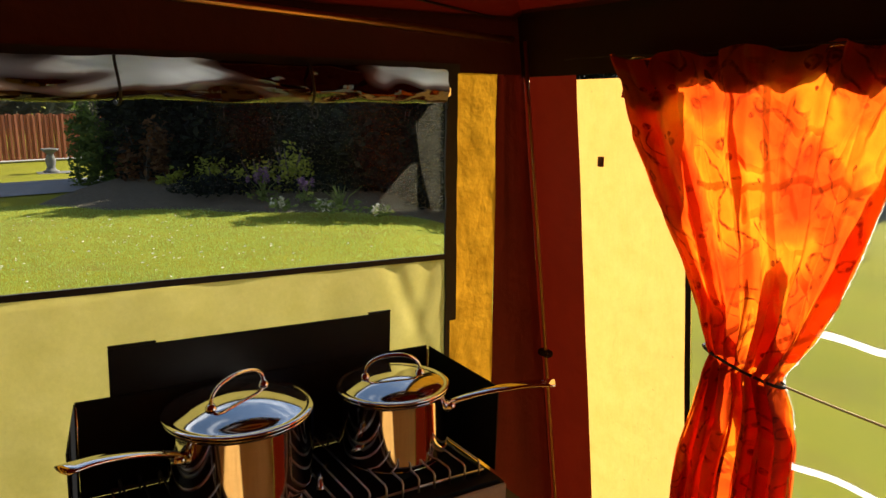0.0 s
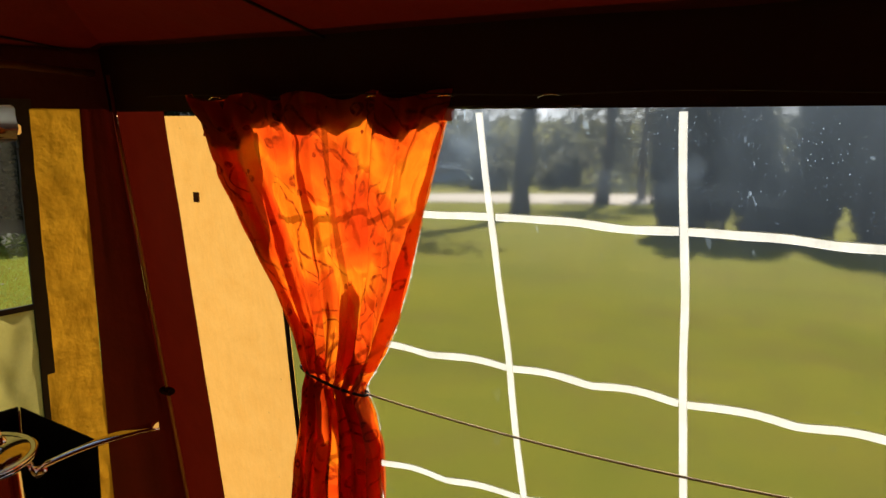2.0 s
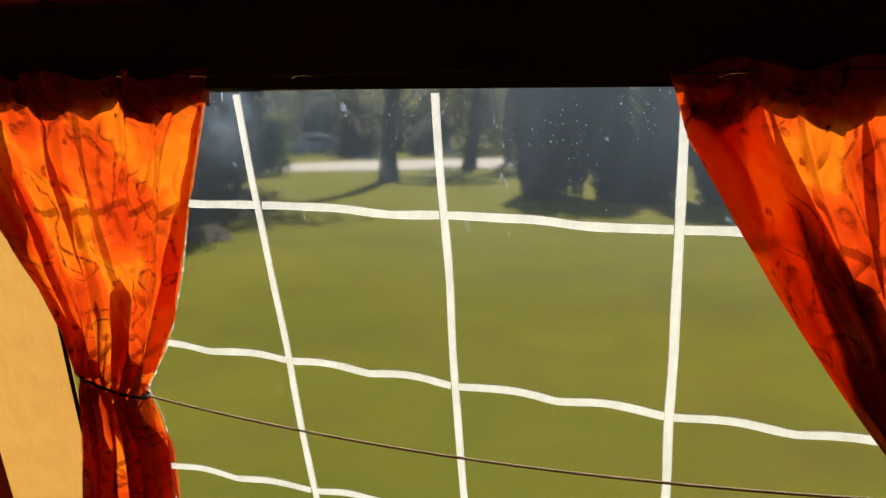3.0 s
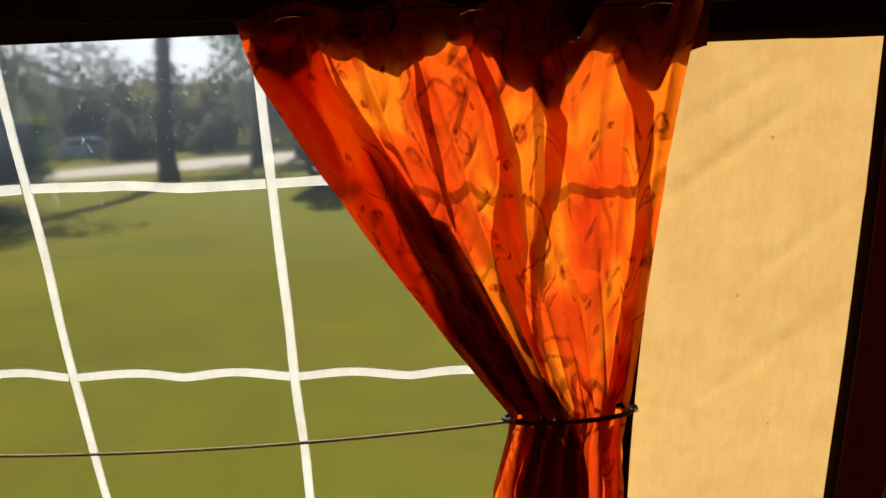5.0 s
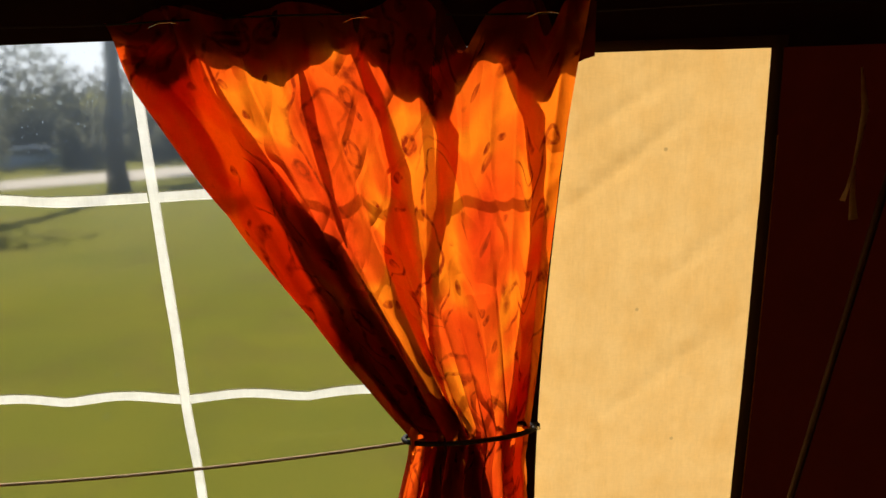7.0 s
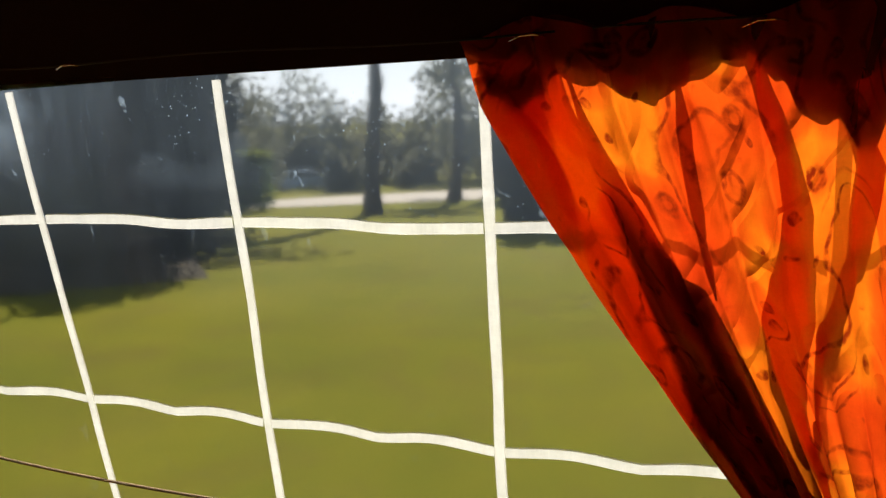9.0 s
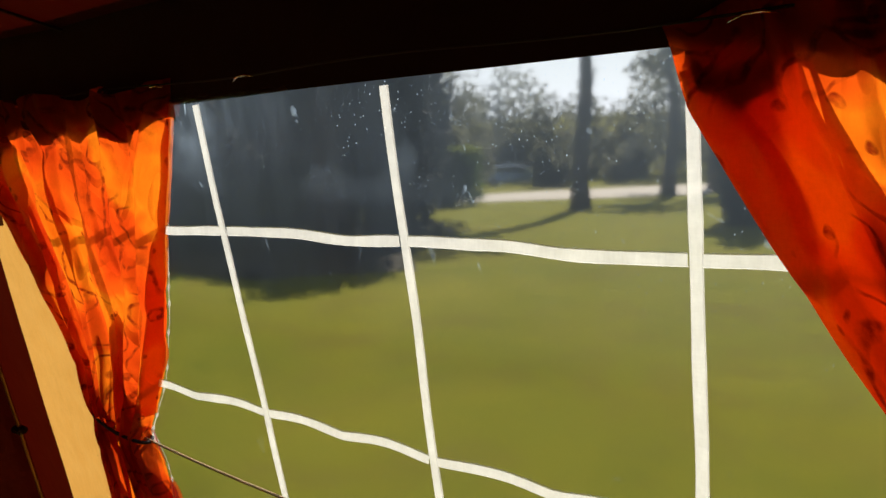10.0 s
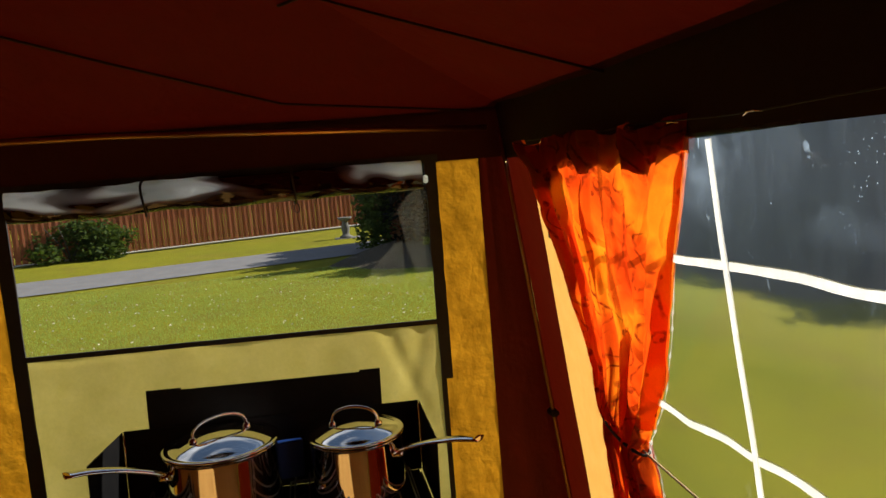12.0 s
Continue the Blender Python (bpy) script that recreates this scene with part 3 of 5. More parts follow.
# near-black cloth that paints the deep shade inside the folds
M_FOLDSHADE = cloth("near-black fold shade", (0.03, 0.008, 0.004), (0.05, 0.012, 0.006), (0.012, 0.001, 0.0003), share=0.4)
# gathered heading, its colour darkened to carry the header's shadow
M_GATHER = cloth("shaded batik heading", (0.10, 0.012, 0.003), (0.14, 0.018, 0.004), (0.13, 0.011, 0.002), stain=(0.35, 0.3, 0.3), share=0.5, wrinkle=0.6)
# batik darkened for the dimmer light where folds overlap
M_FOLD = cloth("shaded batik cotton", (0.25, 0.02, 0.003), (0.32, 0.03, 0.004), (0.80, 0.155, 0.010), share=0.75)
M_HEM = cloth("doubled batik cotton", (0.4, 0.05, 0.004), (0.5, 0.07, 0.005), (0.86, 0.235, 0.016), share=0.8)


def along(keys, z):
    """Straight between (z, value) keys that run downwards."""
    for (z0, a), (z1, b) in zip(keys, keys[1:]):
        if z >= z1:
            return a + (b - a) * (z0 - z) / (z0 - z1) if z <= z0 else a
    return keys[-1][1]


def curtain(edge_a, edge_b, tie_z, foot, folds, label, seed, dips, hang, heading_line, layers, tie_drop, tie_r):
    """edge_a, edge_b: (z, y) keys of the two side edges. dips: where the heading sags open.
    heading_line: (y, z) of the scalloped lower edge of the heading and of the header shadow painted with it.
    layers: doubled cloth and painted fold shade as (name, label, material, gap, rows of z and its two edges in y)."""
    body = thing("curtain", label, "curtain", (0, 0, 0), "curtains at the window")

    def top_at(u):
        return 1.618 + 0.006 * math.sin(25 * u + seed) - sum(0.035 * math.exp(-((u - p) / w) ** 2) for p, w in dips)

    def fn(u, v):
        top = top_at(u)
        z = top + v * (foot - top)
        a, b = along(edge_a, z), along(edge_b, z)
        near = math.exp(-((z - tie_z) / 0.08) ** 2)
        upper = min(max((z - tie_z) / 0.38, 0), 1)
        below = 1.0 if z < tie_z else 0.0
        w = u + 0.010 * math.sin(9 * u + seed) * math.sin(math.pi * u)
        w += (0.008 * (1 - upper) + 0.014 * max(below, near)) * math.sin(2 * math.pi * folds * 2 * u + seed) * min(1, 8 * u * (1 - u))
        y = a + w * (b - a)
        head = math.exp(-((z - 1.612) / 0.035) ** 2)
        turn = 2 * math.pi * folds * u + seed + 1.3 * math.sin(3.5 * v + 5 * u + seed) + 1.2 * noise.noise(Vector((u * 5, v * 3, seed)))
        wave = (0.0030 + 0.008 * near + 0.003 * below + 0.003 * (1 - upper)) * math.sin(turn)
        wave += 0.0115 * upper * (0.55 + head) * math.sin(2 * math.pi * 2.6 * u + 1.7 * seed)
        wave += 0.004 * head * math.sin(2 * math.pi * 13 * u + seed) + ripple((u * 2.2, v * 2.0, seed), 5.0, 0.009 * (0.4 + upper), seed)
        crinkle = 1 - abs(noise.noise(Vector((u * 7 + 2.0 * v, v * 9 - 1.5 * u, seed)))) * 2
        wave += (0.0028 + 0.0030 * upper) * crinkle ** 3 + 0.0016 * noise.noise(Vector((u * 22, v * 13, seed))) + 0.0006 * noise.noise(Vector((u * 60, v * 40, seed)))
        pucker = 2 * math.pi * (8.5 * u + 0.9 * noise.noise(Vector((u * 3, v * 1.5, seed + 5))))
        wave += 0.0068 * (0.35 + 0.65 * upper) * (1 - abs(math.sin(pucker / 2))) ** 2
        return (xb(z, y) - 0.020 - hang * u * upper ** 0.5 - 0.004 * near + max(min(wave, 0.013), -0.03), y, z)

    part("cloth", sheet(fn, 230, 190), M_CURTAIN, body)

    def behind(y, z, gap):
        """A place on the cloth at the given y and z, set back by gap."""
        a, b = along(edge_a, z), along(edge_b, z)
        u = min(max((y - a) / (b - a), 0), 1)
        top = top_at(u)
        return fn(u, min(max((top - z) / (top - foot), 0), 1))[0] + gap

    # dark sheet whose scalloped foot follows the header's shadow on the curtain
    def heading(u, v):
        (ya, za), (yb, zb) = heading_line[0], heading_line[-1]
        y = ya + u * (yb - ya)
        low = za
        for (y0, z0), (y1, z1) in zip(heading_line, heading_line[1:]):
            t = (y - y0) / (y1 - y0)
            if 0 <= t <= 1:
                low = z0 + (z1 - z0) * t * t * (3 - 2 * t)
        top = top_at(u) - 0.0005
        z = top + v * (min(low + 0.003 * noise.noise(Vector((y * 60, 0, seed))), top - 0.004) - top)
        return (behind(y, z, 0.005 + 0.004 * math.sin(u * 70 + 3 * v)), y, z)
    part("heading", sheet(heading, 220, 10), M_GATHER, body, "gathered heading, darkened to the header shadow line")

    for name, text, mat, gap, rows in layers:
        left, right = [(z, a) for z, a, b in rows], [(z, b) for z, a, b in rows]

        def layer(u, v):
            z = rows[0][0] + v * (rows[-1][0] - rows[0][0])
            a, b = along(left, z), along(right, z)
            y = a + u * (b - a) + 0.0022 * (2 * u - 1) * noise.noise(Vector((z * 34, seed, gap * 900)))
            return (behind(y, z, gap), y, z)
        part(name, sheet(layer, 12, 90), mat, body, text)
    if hang > 0.02:
        part("frayed_edge", tube([Vector(fn(0, v)) + Vector((0.004, 0.0012 - 0.0026 * max(0, noise.noise(Vector((v * 60, 0, 0)))), 0)) for v in np.linspace(0.03, 0.5, 90)], 0, 5, taper=[0.0004 + 0.0042 * max(0, noise.noise(Vector((i * 0.7, 0, 3))) - 0.05) for i in range(90)]), M_BAR, body, "pale frayed vinyl edge")
    a, b = along(edge_a, tie_z), along(edge_b, tie_z)
    loop = []
    for i in range(28):
        t = 2 * math.pi * i / 28
        loop.append((xb(tie_z, (a + b) / 2) - 0.022 + 0.018 * math.cos(t), (a + b) / 2 + (abs(a - b) / 2 + 0.006) * math.sin(t), tie_z + tie_drop * math.sin(t)))
    part("tieback", tube(loop, tie_r, 8, True), M_BLACK, body, "thin dark cord tied round the curtain")
    return body


DARK, RED = "layered fold, its shade set as a darker strip", "deep red doubled fold"
curtain([(1.63, 0.448), (1.597, 0.456), (1.57, 0.465), (1.505, 0.484), (1.43, 0.503), (1.37, 0.520), (1.30, 0.545), (1.25, 0.567), (1.215, 0.590), (1.19, 0.606), (1.15, 0.590), (1.10, 0.583), (1.0, 0.588), (0.6, 0.59)],
        [(1.63, 0.885), (1.59, 0.876), (1.50, 0.847), (1.42, 0.811), (1.34, 0.771), (1.26, 0.736), (1.20, 0.716), (1.17, 0.730), (1.08, 0.764), (1.01, 0.788), (0.94, 0.805), (0.6, 0.83)],
        1.195, 0.62, 7.0, "orange batik curtain, tied back and glowing in the sun", 1.3, (), 0.034,
        [(0.452, 1.584), (0.470, 1.585), (0.498, 1.573), (0.529, 1.562), (0.554, 1.573), (0.584, 1.587), (0.623, 1.568), (0.645, 1.575), (0.691, 1.566), (0.743, 1.587), (0.770, 1.578), (0.801, 1.540), (0.837, 1.545), (0.875, 1.560)],
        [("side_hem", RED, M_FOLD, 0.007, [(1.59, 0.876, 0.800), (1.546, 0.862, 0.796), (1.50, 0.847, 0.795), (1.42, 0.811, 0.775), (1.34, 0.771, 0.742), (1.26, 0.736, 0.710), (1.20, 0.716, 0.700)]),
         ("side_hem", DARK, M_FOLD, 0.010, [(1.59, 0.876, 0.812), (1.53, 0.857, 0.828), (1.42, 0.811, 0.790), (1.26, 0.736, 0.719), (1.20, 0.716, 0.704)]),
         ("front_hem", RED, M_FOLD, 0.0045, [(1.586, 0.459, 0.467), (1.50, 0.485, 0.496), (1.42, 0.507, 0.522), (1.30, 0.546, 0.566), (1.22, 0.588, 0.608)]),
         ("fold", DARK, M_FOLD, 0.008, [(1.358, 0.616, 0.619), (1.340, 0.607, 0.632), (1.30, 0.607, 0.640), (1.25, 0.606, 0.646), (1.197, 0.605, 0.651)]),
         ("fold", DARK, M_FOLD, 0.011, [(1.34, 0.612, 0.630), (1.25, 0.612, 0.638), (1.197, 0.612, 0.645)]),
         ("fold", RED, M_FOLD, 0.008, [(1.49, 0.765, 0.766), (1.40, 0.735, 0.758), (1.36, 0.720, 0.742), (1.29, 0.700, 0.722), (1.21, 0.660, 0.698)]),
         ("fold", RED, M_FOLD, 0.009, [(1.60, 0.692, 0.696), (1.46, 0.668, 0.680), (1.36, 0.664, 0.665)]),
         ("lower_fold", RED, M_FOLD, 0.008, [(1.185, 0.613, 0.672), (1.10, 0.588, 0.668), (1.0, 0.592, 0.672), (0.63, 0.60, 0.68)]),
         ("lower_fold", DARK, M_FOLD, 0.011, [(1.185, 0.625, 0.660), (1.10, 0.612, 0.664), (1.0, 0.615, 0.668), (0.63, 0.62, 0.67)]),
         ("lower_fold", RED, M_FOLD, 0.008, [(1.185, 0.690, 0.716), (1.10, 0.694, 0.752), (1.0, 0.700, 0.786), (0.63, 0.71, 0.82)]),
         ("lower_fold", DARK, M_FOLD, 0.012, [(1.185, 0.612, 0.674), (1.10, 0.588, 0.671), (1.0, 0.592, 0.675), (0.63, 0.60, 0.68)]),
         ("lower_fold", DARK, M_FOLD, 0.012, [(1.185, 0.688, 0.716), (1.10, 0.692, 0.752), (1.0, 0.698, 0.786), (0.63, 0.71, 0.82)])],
        0.012, 0.0022)
curtain([(1.63, -0.064), (1.594, -0.079), (1.559, -0.090), (1.518, -0.113), (1.470, -0.142), (1.411, -0.178), (1.357, -0.214), (1.305, -0.251), (1.225, -0.313), (1.20, -0.309), (1.14, -0.294), (0.6, -0.25)],
        [(1.63, -0.476), (1.576, -0.468), (1.480, -0.454), (1.393, -0.444), (1.311, -0.437), (1.231, -0.427), (1.184, -0.422), (1.137, -0.427), (0.6, -0.45)],
        1.226, 0.62, 6.0, "orange batik curtain, tied back with a dark cord", 4.1, ((0.753, 0.040), (0.925, 0.022)), 0.006,
        [(-0.084, 1.590), (-0.098, 1.566), (-0.116, 1.553), (-0.136, 1.566), (-0.152, 1.588), (-0.178, 1.581), (-0.205, 1.561), (-0.232, 1.568), (-0.262, 1.585), (-0.285, 1.586), (-0.301, 1.571), (-0.314, 1.550), (-0.333, 1.546), (-0.352, 1.522), (-0.372, 1.554), (-0.391, 1.578), (-0.408, 1.572), (-0.424, 1.548), (-0.443, 1.540), (-0.457, 1.562), (-0.480, 1.572)],
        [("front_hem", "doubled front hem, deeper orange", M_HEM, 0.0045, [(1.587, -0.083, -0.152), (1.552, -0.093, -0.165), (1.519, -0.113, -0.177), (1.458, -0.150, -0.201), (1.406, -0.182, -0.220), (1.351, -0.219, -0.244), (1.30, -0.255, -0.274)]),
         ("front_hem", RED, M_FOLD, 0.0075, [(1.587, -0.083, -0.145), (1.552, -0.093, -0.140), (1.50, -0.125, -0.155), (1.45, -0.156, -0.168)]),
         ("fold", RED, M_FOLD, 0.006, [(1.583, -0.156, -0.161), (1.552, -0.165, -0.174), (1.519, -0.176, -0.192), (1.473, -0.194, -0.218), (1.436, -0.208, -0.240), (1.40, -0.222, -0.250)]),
         ("fold", DARK, M_FOLDSHADE, 0.009, [(1.500, -0.190, -0.193), (1.462, -0.200, -0.214), (1.436, -0.208, -0.239), (1.427, -0.211, -0.258), (1.377, -0.232, -0.285), (1.338, -0.243, -0.304), (1.300, -0.258, -0.325), (1.291, -0.264, -0.329), (1.238, -0.304, -0.364), (1.224, -0.314, -0.374)]),
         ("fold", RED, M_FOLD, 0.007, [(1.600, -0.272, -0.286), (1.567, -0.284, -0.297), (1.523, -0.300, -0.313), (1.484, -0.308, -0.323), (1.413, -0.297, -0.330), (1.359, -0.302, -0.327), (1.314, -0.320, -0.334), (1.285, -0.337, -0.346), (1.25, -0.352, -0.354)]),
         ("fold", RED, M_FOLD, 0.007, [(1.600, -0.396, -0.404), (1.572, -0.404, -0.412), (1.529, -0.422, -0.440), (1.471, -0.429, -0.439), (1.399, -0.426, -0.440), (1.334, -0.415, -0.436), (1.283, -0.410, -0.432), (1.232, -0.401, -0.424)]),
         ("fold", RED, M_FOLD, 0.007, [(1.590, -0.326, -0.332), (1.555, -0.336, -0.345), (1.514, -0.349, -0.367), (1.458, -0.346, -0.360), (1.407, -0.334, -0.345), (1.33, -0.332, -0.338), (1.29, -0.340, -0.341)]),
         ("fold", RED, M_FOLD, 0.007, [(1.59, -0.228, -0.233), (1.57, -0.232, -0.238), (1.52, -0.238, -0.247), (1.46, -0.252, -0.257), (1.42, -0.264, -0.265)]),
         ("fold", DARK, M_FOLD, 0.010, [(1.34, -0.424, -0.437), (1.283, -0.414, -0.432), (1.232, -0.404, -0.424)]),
         ("lower_fold", DARK, M_FOLDSHADE, 0.009, [(1.222, -0.325, -0.378), (1.18, -0.318, -0.386), (1.14, -0.316, -0.392), (0.63, -0.28, -0.41)]),
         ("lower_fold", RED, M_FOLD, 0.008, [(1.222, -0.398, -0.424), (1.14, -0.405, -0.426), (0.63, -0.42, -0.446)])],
        -0.005, 0.0024)

cord = thing("cord", "thin tan cord strung between the two curtain ties", "cord")
part("strand", tube([(xb(1.17) - 0.020, 0.625 - 0.96 * t, 1.186 - 0.075 * t + 0.107 * t * t) for t in [i / 40 for i in range(41)]], 0.0016, 6), M_CORD, cord)

# ---- poles ----
rail = thing("tent_pole", "thin brass-toned pole under the roof edge", "pole", group="tent poles")
part("tube", tube([(XW + 0.02, YA - 0.022, 1.712), (0.3, YA - 0.022, 1.692), (1.0, YA - 0.022, 1.662)], 0.006, 10), M_ROD, rail)
post = thing("tent_pole", "thin leaning corner pole with a dark clamp", "pole", group="tent poles")
part("tube", tube([(xb(z, 1.13) - 0.014, 1.126, z) for z in (1.66, 1.3, 1.0, 0.5, 0.012)], 0.0034, 10), M_ROD, post)
part("clamp", box(1.088, 1.106, 1.112, 1.142, 1.058, 1.071, 0.003), M_BLACK, post)
post2 = thing("tent_pole", "dark leaning corner pole with a brassy glint", "pole", group="tent poles")
part("tube", tube([(1.012, -0.769, 1.66), (1.018, -0.734, 1.49), (1.020, -0.668, 1.145), (1.022, -0.62, 0.9), (1.028, -0.45, 0.012)], 0.0032, 10), plain("dull dark brass", (0.05, 0.026, 0.010), (0.085, 0.045, 0.018), 60, 0.5, 0.7, 0.05), post2)

# ---- the cooking corner ----
stand = thing("camp_table", "dark folding camp table under the stove", "table", (0.53, 1.0, 0))
part("tabletop", box(-0.36, 0.36, -0.17, 0.135, 0.885, 0.905, 0.004), plain("dark laminate", (0.03, 0.025, 0.02), (0.05, 0.04, 0.035), 12, 0.5), stand)
for sx in (-0.33, 0.33):
    for sy in (-0.14, 0.11):
        part("leg", tube([(sx, sy, 0.014), (sx, sy, 0.887)], 0.010, 10), M_ENAMEL, stand)

SLOPE = pose(0.53, 1.132, 0.914, 0, 1.7, -1.0)   # the stove stands a little askew
stove = thing("camping_stove", "black two-burner camping stove with its windshields raised", "stove")
stove.matrix_world = SLOPE
W2 = 0.278
body = box(-W2, W2, -0.245, 0.0, 0.004, 0.085, 0.006)
part("body", body, M_ENAMEL, stove)
M_BRASS = plain("worn tan front panel", (0.30, 0.22, 0.13), (0.42, 0.32, 0.2), 25, 0.45, bump=0.15)
part("front_panel", box(-W2 + 0.002, W2 - 0.002, -0.250, -0.2455, 0.008, 0.082, 0.002), M_BRASS, stove, "worn tan metal front panel")
back = bmesh.new()
box(-W2, W2, -0.006, -0.003, 0.085, 0.228, 0.001, back)
part("windshield", back, M_ENAMEL, stove, "black back windshield")
lid = bmesh.new()
box(-0.233, 0.206, -0.0022, 0.0005, 0.10, 0.296, 0.0008, lid)
box(-0.233, -0.17, -0.003, 0.0015, 0.2965, 0.2995, 0.0006, lid)
box(0.165, 0.206, -0.003, 0.0015, 0.2965, 0.2995, 0.0006, lid)
part("lid", lid, M_ENAMEL, stove, "raised black lid with a folded edge")
for s_ in (-1, 1):
    wing = bmesh.new()
    flare, deep = (0.022, -0.150) if s_ < 0 else (0.0, -0.215)
    vs = [wing.verts.new((s_ * (W2 + dx + flare * (y < -0.1)), y, z)) for dx in (0.0, 0.0018) for y, z in ((-0.011, 0.086), (deep, 0.086), (deep, 0.222), (-0.011, 0.228))]
    wing.faces.new(vs[:4])
    wing.faces.new(vs[4:][::-1])
    for q in range(4):
        wing.faces.new((vs[q], vs[(q + 1) % 4], vs[4 + (q + 1) % 4], vs[4 + q]))
    bmesh.ops.recalc_face_normals(wing, faces=wing.faces)
    part("wing", wing, M_ENAMEL, stove, "black side windshield")
    part("hinge", tube([(s_ * (W2 - 0.001), -0.0085, 0.10), (s_ * (W2 - 0.001), -0.0085, 0.222)], 0.0018, 6), M_STEEL, stove, "thin bright hinge pin")
M_WIRE = plain("chromed wire", (0.32, 0.31, 0.30), (0.5, 0.49, 0.47), 50, 0.28, 1.0, 0.05)
for bx in (-0.125, 0.135):
    grate = part("grate", tube([(bx - 0.115, -0.222, 0.098), (bx + 0.115, -0.222, 0.098), (bx + 0.115, -0.022, 0.098), (bx - 0.115, -0.022, 0.098)], 0.0022, 6, True), M_WIRE, stove, "chromed wire pan grate")
    for i in range(9):
        x = bx - 0.105 + i * 0.02625
        part("wire", tube([(x, -0.226, 0.092), (x, -0.226, 0.112), (x, -0.221, 0.1155), (x, -0.03, 0.1155), (x, -0.025, 0.112), (x, -0.025, 0.092)], 0.0017, 6), M_WIRE, grate)
    burner = part("burner", lathe([(0.0, 0.104), (0.03, 0.104), (0.036, 0.098), (0.036, 0.086), (0.052, 0.0855), (0.052, 0.083)], 24), M_ENAMEL, stove)
    burner.location = (bx, -0.12, 0)
for kx, kz in ((-0.02, 0.0), (0.012, 0.004)):
    part("gas_tap", tube([(kx, -0.16, 0.092 + kz), (kx + 0.012, -0.13, 0.098 + kz), (kx + 0.034, -0.10, 0.098 + kz)], 0.0055, 10), M_STEEL, stove, "bright steel gas tube")
# made-up block for the dark blue patch between the pans
M_BLUE = plain("dark blue surface", (0.006, 0.022, 0.11), (0.012, 0.04, 0.17), 12, 0.35, bump=0.1)
pack = thing("box", "made-up dark blue block behind the pans", "box")
pack.matrix_world = SLOPE @ pose(0.022, -0.040, 0.1175, 0, 0, 8)
part("blue_block", box(-0.026, 0.026, -0.011, 0.011, 0, 0.070, 0.002), M_BLUE, pack)
part("blue_strip", box(-0.0255, 0.0255, -0.0125, -0.0113, 0.048, 0.069, 0.0005), M_BLUE, pack)


def saucepan(label, x, y, z, r, h, handle_to, arch_dir):
    """A steel saucepan with a domed lid. handle_to: the free end of its long handle, from the pan's centre at the base."""
    pan = thing("saucepan", label, "saucepan", (x, y, z), "saucepans on the stove")
    part("pot", lathe([(0.0, 0.002), (r * 0.90, 0.002), (r * 0.955, 0.006), (r * 0.975, 0.014), (r * 0.975, h - 0.006), (r, h - 0.001), (r * 1.012, h), (r * 0.985, h + 0.0008), (r * 0.955, h - 0.006), (r * 0.955, 0.016), (0.0, 0.012)], 64), M_STEEL, pan)
    part("base_plate", lathe([(0.0, 0.0), (r * 0.9, 0.0), (r * 0.92, 0.003), (r * 0.88, 0.0045)], 48), M_STEEL, pan)
    rise = r * 0.205
    prof = [(r * 1.015, h + 0.0035), (r * 1.022, h + 0.0045), (r * 1.015, h + 0.0060), (r * 0.95, h + 0.0064), (r * 0.93, h + 0.0052), (r * 0.90, h + 0.0060)]
    prof += [(r * 0.9 * (1 - q), h + 0.006 + rise * (1 - (1 - q) ** 2)) for q in [i / 14 for i in range(1, 14)]] + [(0.0, h + 0.006 + rise)]
    top = part("lid", lathe(prof, 64), M_STEEL, pan, "domed polished steel lid")
    a = Vector((math.cos(arch_dir), math.sin(arch_dir), 0))
    span = r * 0.50
    foot = h + 0.006 + rise * 0.80
    pts = [a * (-span) + Vector((0, 0, foot))]
    for i in range(17):
        t = math.pi * i / 16
        pts.append(a * (-span * math.cos(t)) + Vector((0, 0, foot + 0.003 + 0.027 * math.sin(t) ** 0.8)))
    pts.append(a * span + Vector((0, 0, foot)))
    part("lid_handle", tube(pts, 0, 10, taper=[(0.0036, 0.0026)] * len(pts)), M_STEEL, top, "arched steel rod handle")
    for s_ in (-1, 1):
        boss = part("rivet", lathe([(0.0, 0.007), (0.005, 0.006), (0.0072, 0.002), (0.0078, 0.0)], 16), M_STEEL, top)
        boss.location = a * (s_ * span) + Vector((0, 0, foot - 0.002))
    tip = Vector(handle_to)
    d = Vector((tip.x, tip.y, 0)).normalized()
    root = d * (r * 0.972) + Vector((0, 0, h - 0.026))
    grip, wid = [], []
    for i in range(15):
        t = i / 14
        p = root.lerp(tip, t)
        p.z = root.z + (tip.z - root.z) * (1 - (1 - t) ** 1.8) if tip.z > root.z else p.z
        if t > 0.9:
            p.z += 0.010 * (t - 0.9)
        grip.append(p)
        wid.append((0.0065 + 0.0065 * min(1, t * 1.6) + 0.0015 * (t > 0.9), 0.0048 - 0.0012 * t))
    part("handle", tube(grip, 0, 14, taper=wid), M_STEEL, pan, "long polished steel handle")
    part("bracket", tube([d * (r * 0.96) + Vector((0, 0, h - 0.03)), root + d * 0.014], 0, 10, taper=[(0.014, 0.010), (0.008, 0.0055)]), M_STEEL, pan)
    return pan


saucepan("polished steel saucepan with a domed lid, the larger of two", 0.446, 1.015, 1.0270, 0.098, 0.112, (-0.224, -0.105, 0.134), radians(28))
saucepan("polished steel saucepan with a domed lid, the smaller of two", 0.680, 1.006, 1.0200, 0.085, 0.106, (0.196, -0.148, 0.118), radians(-18))

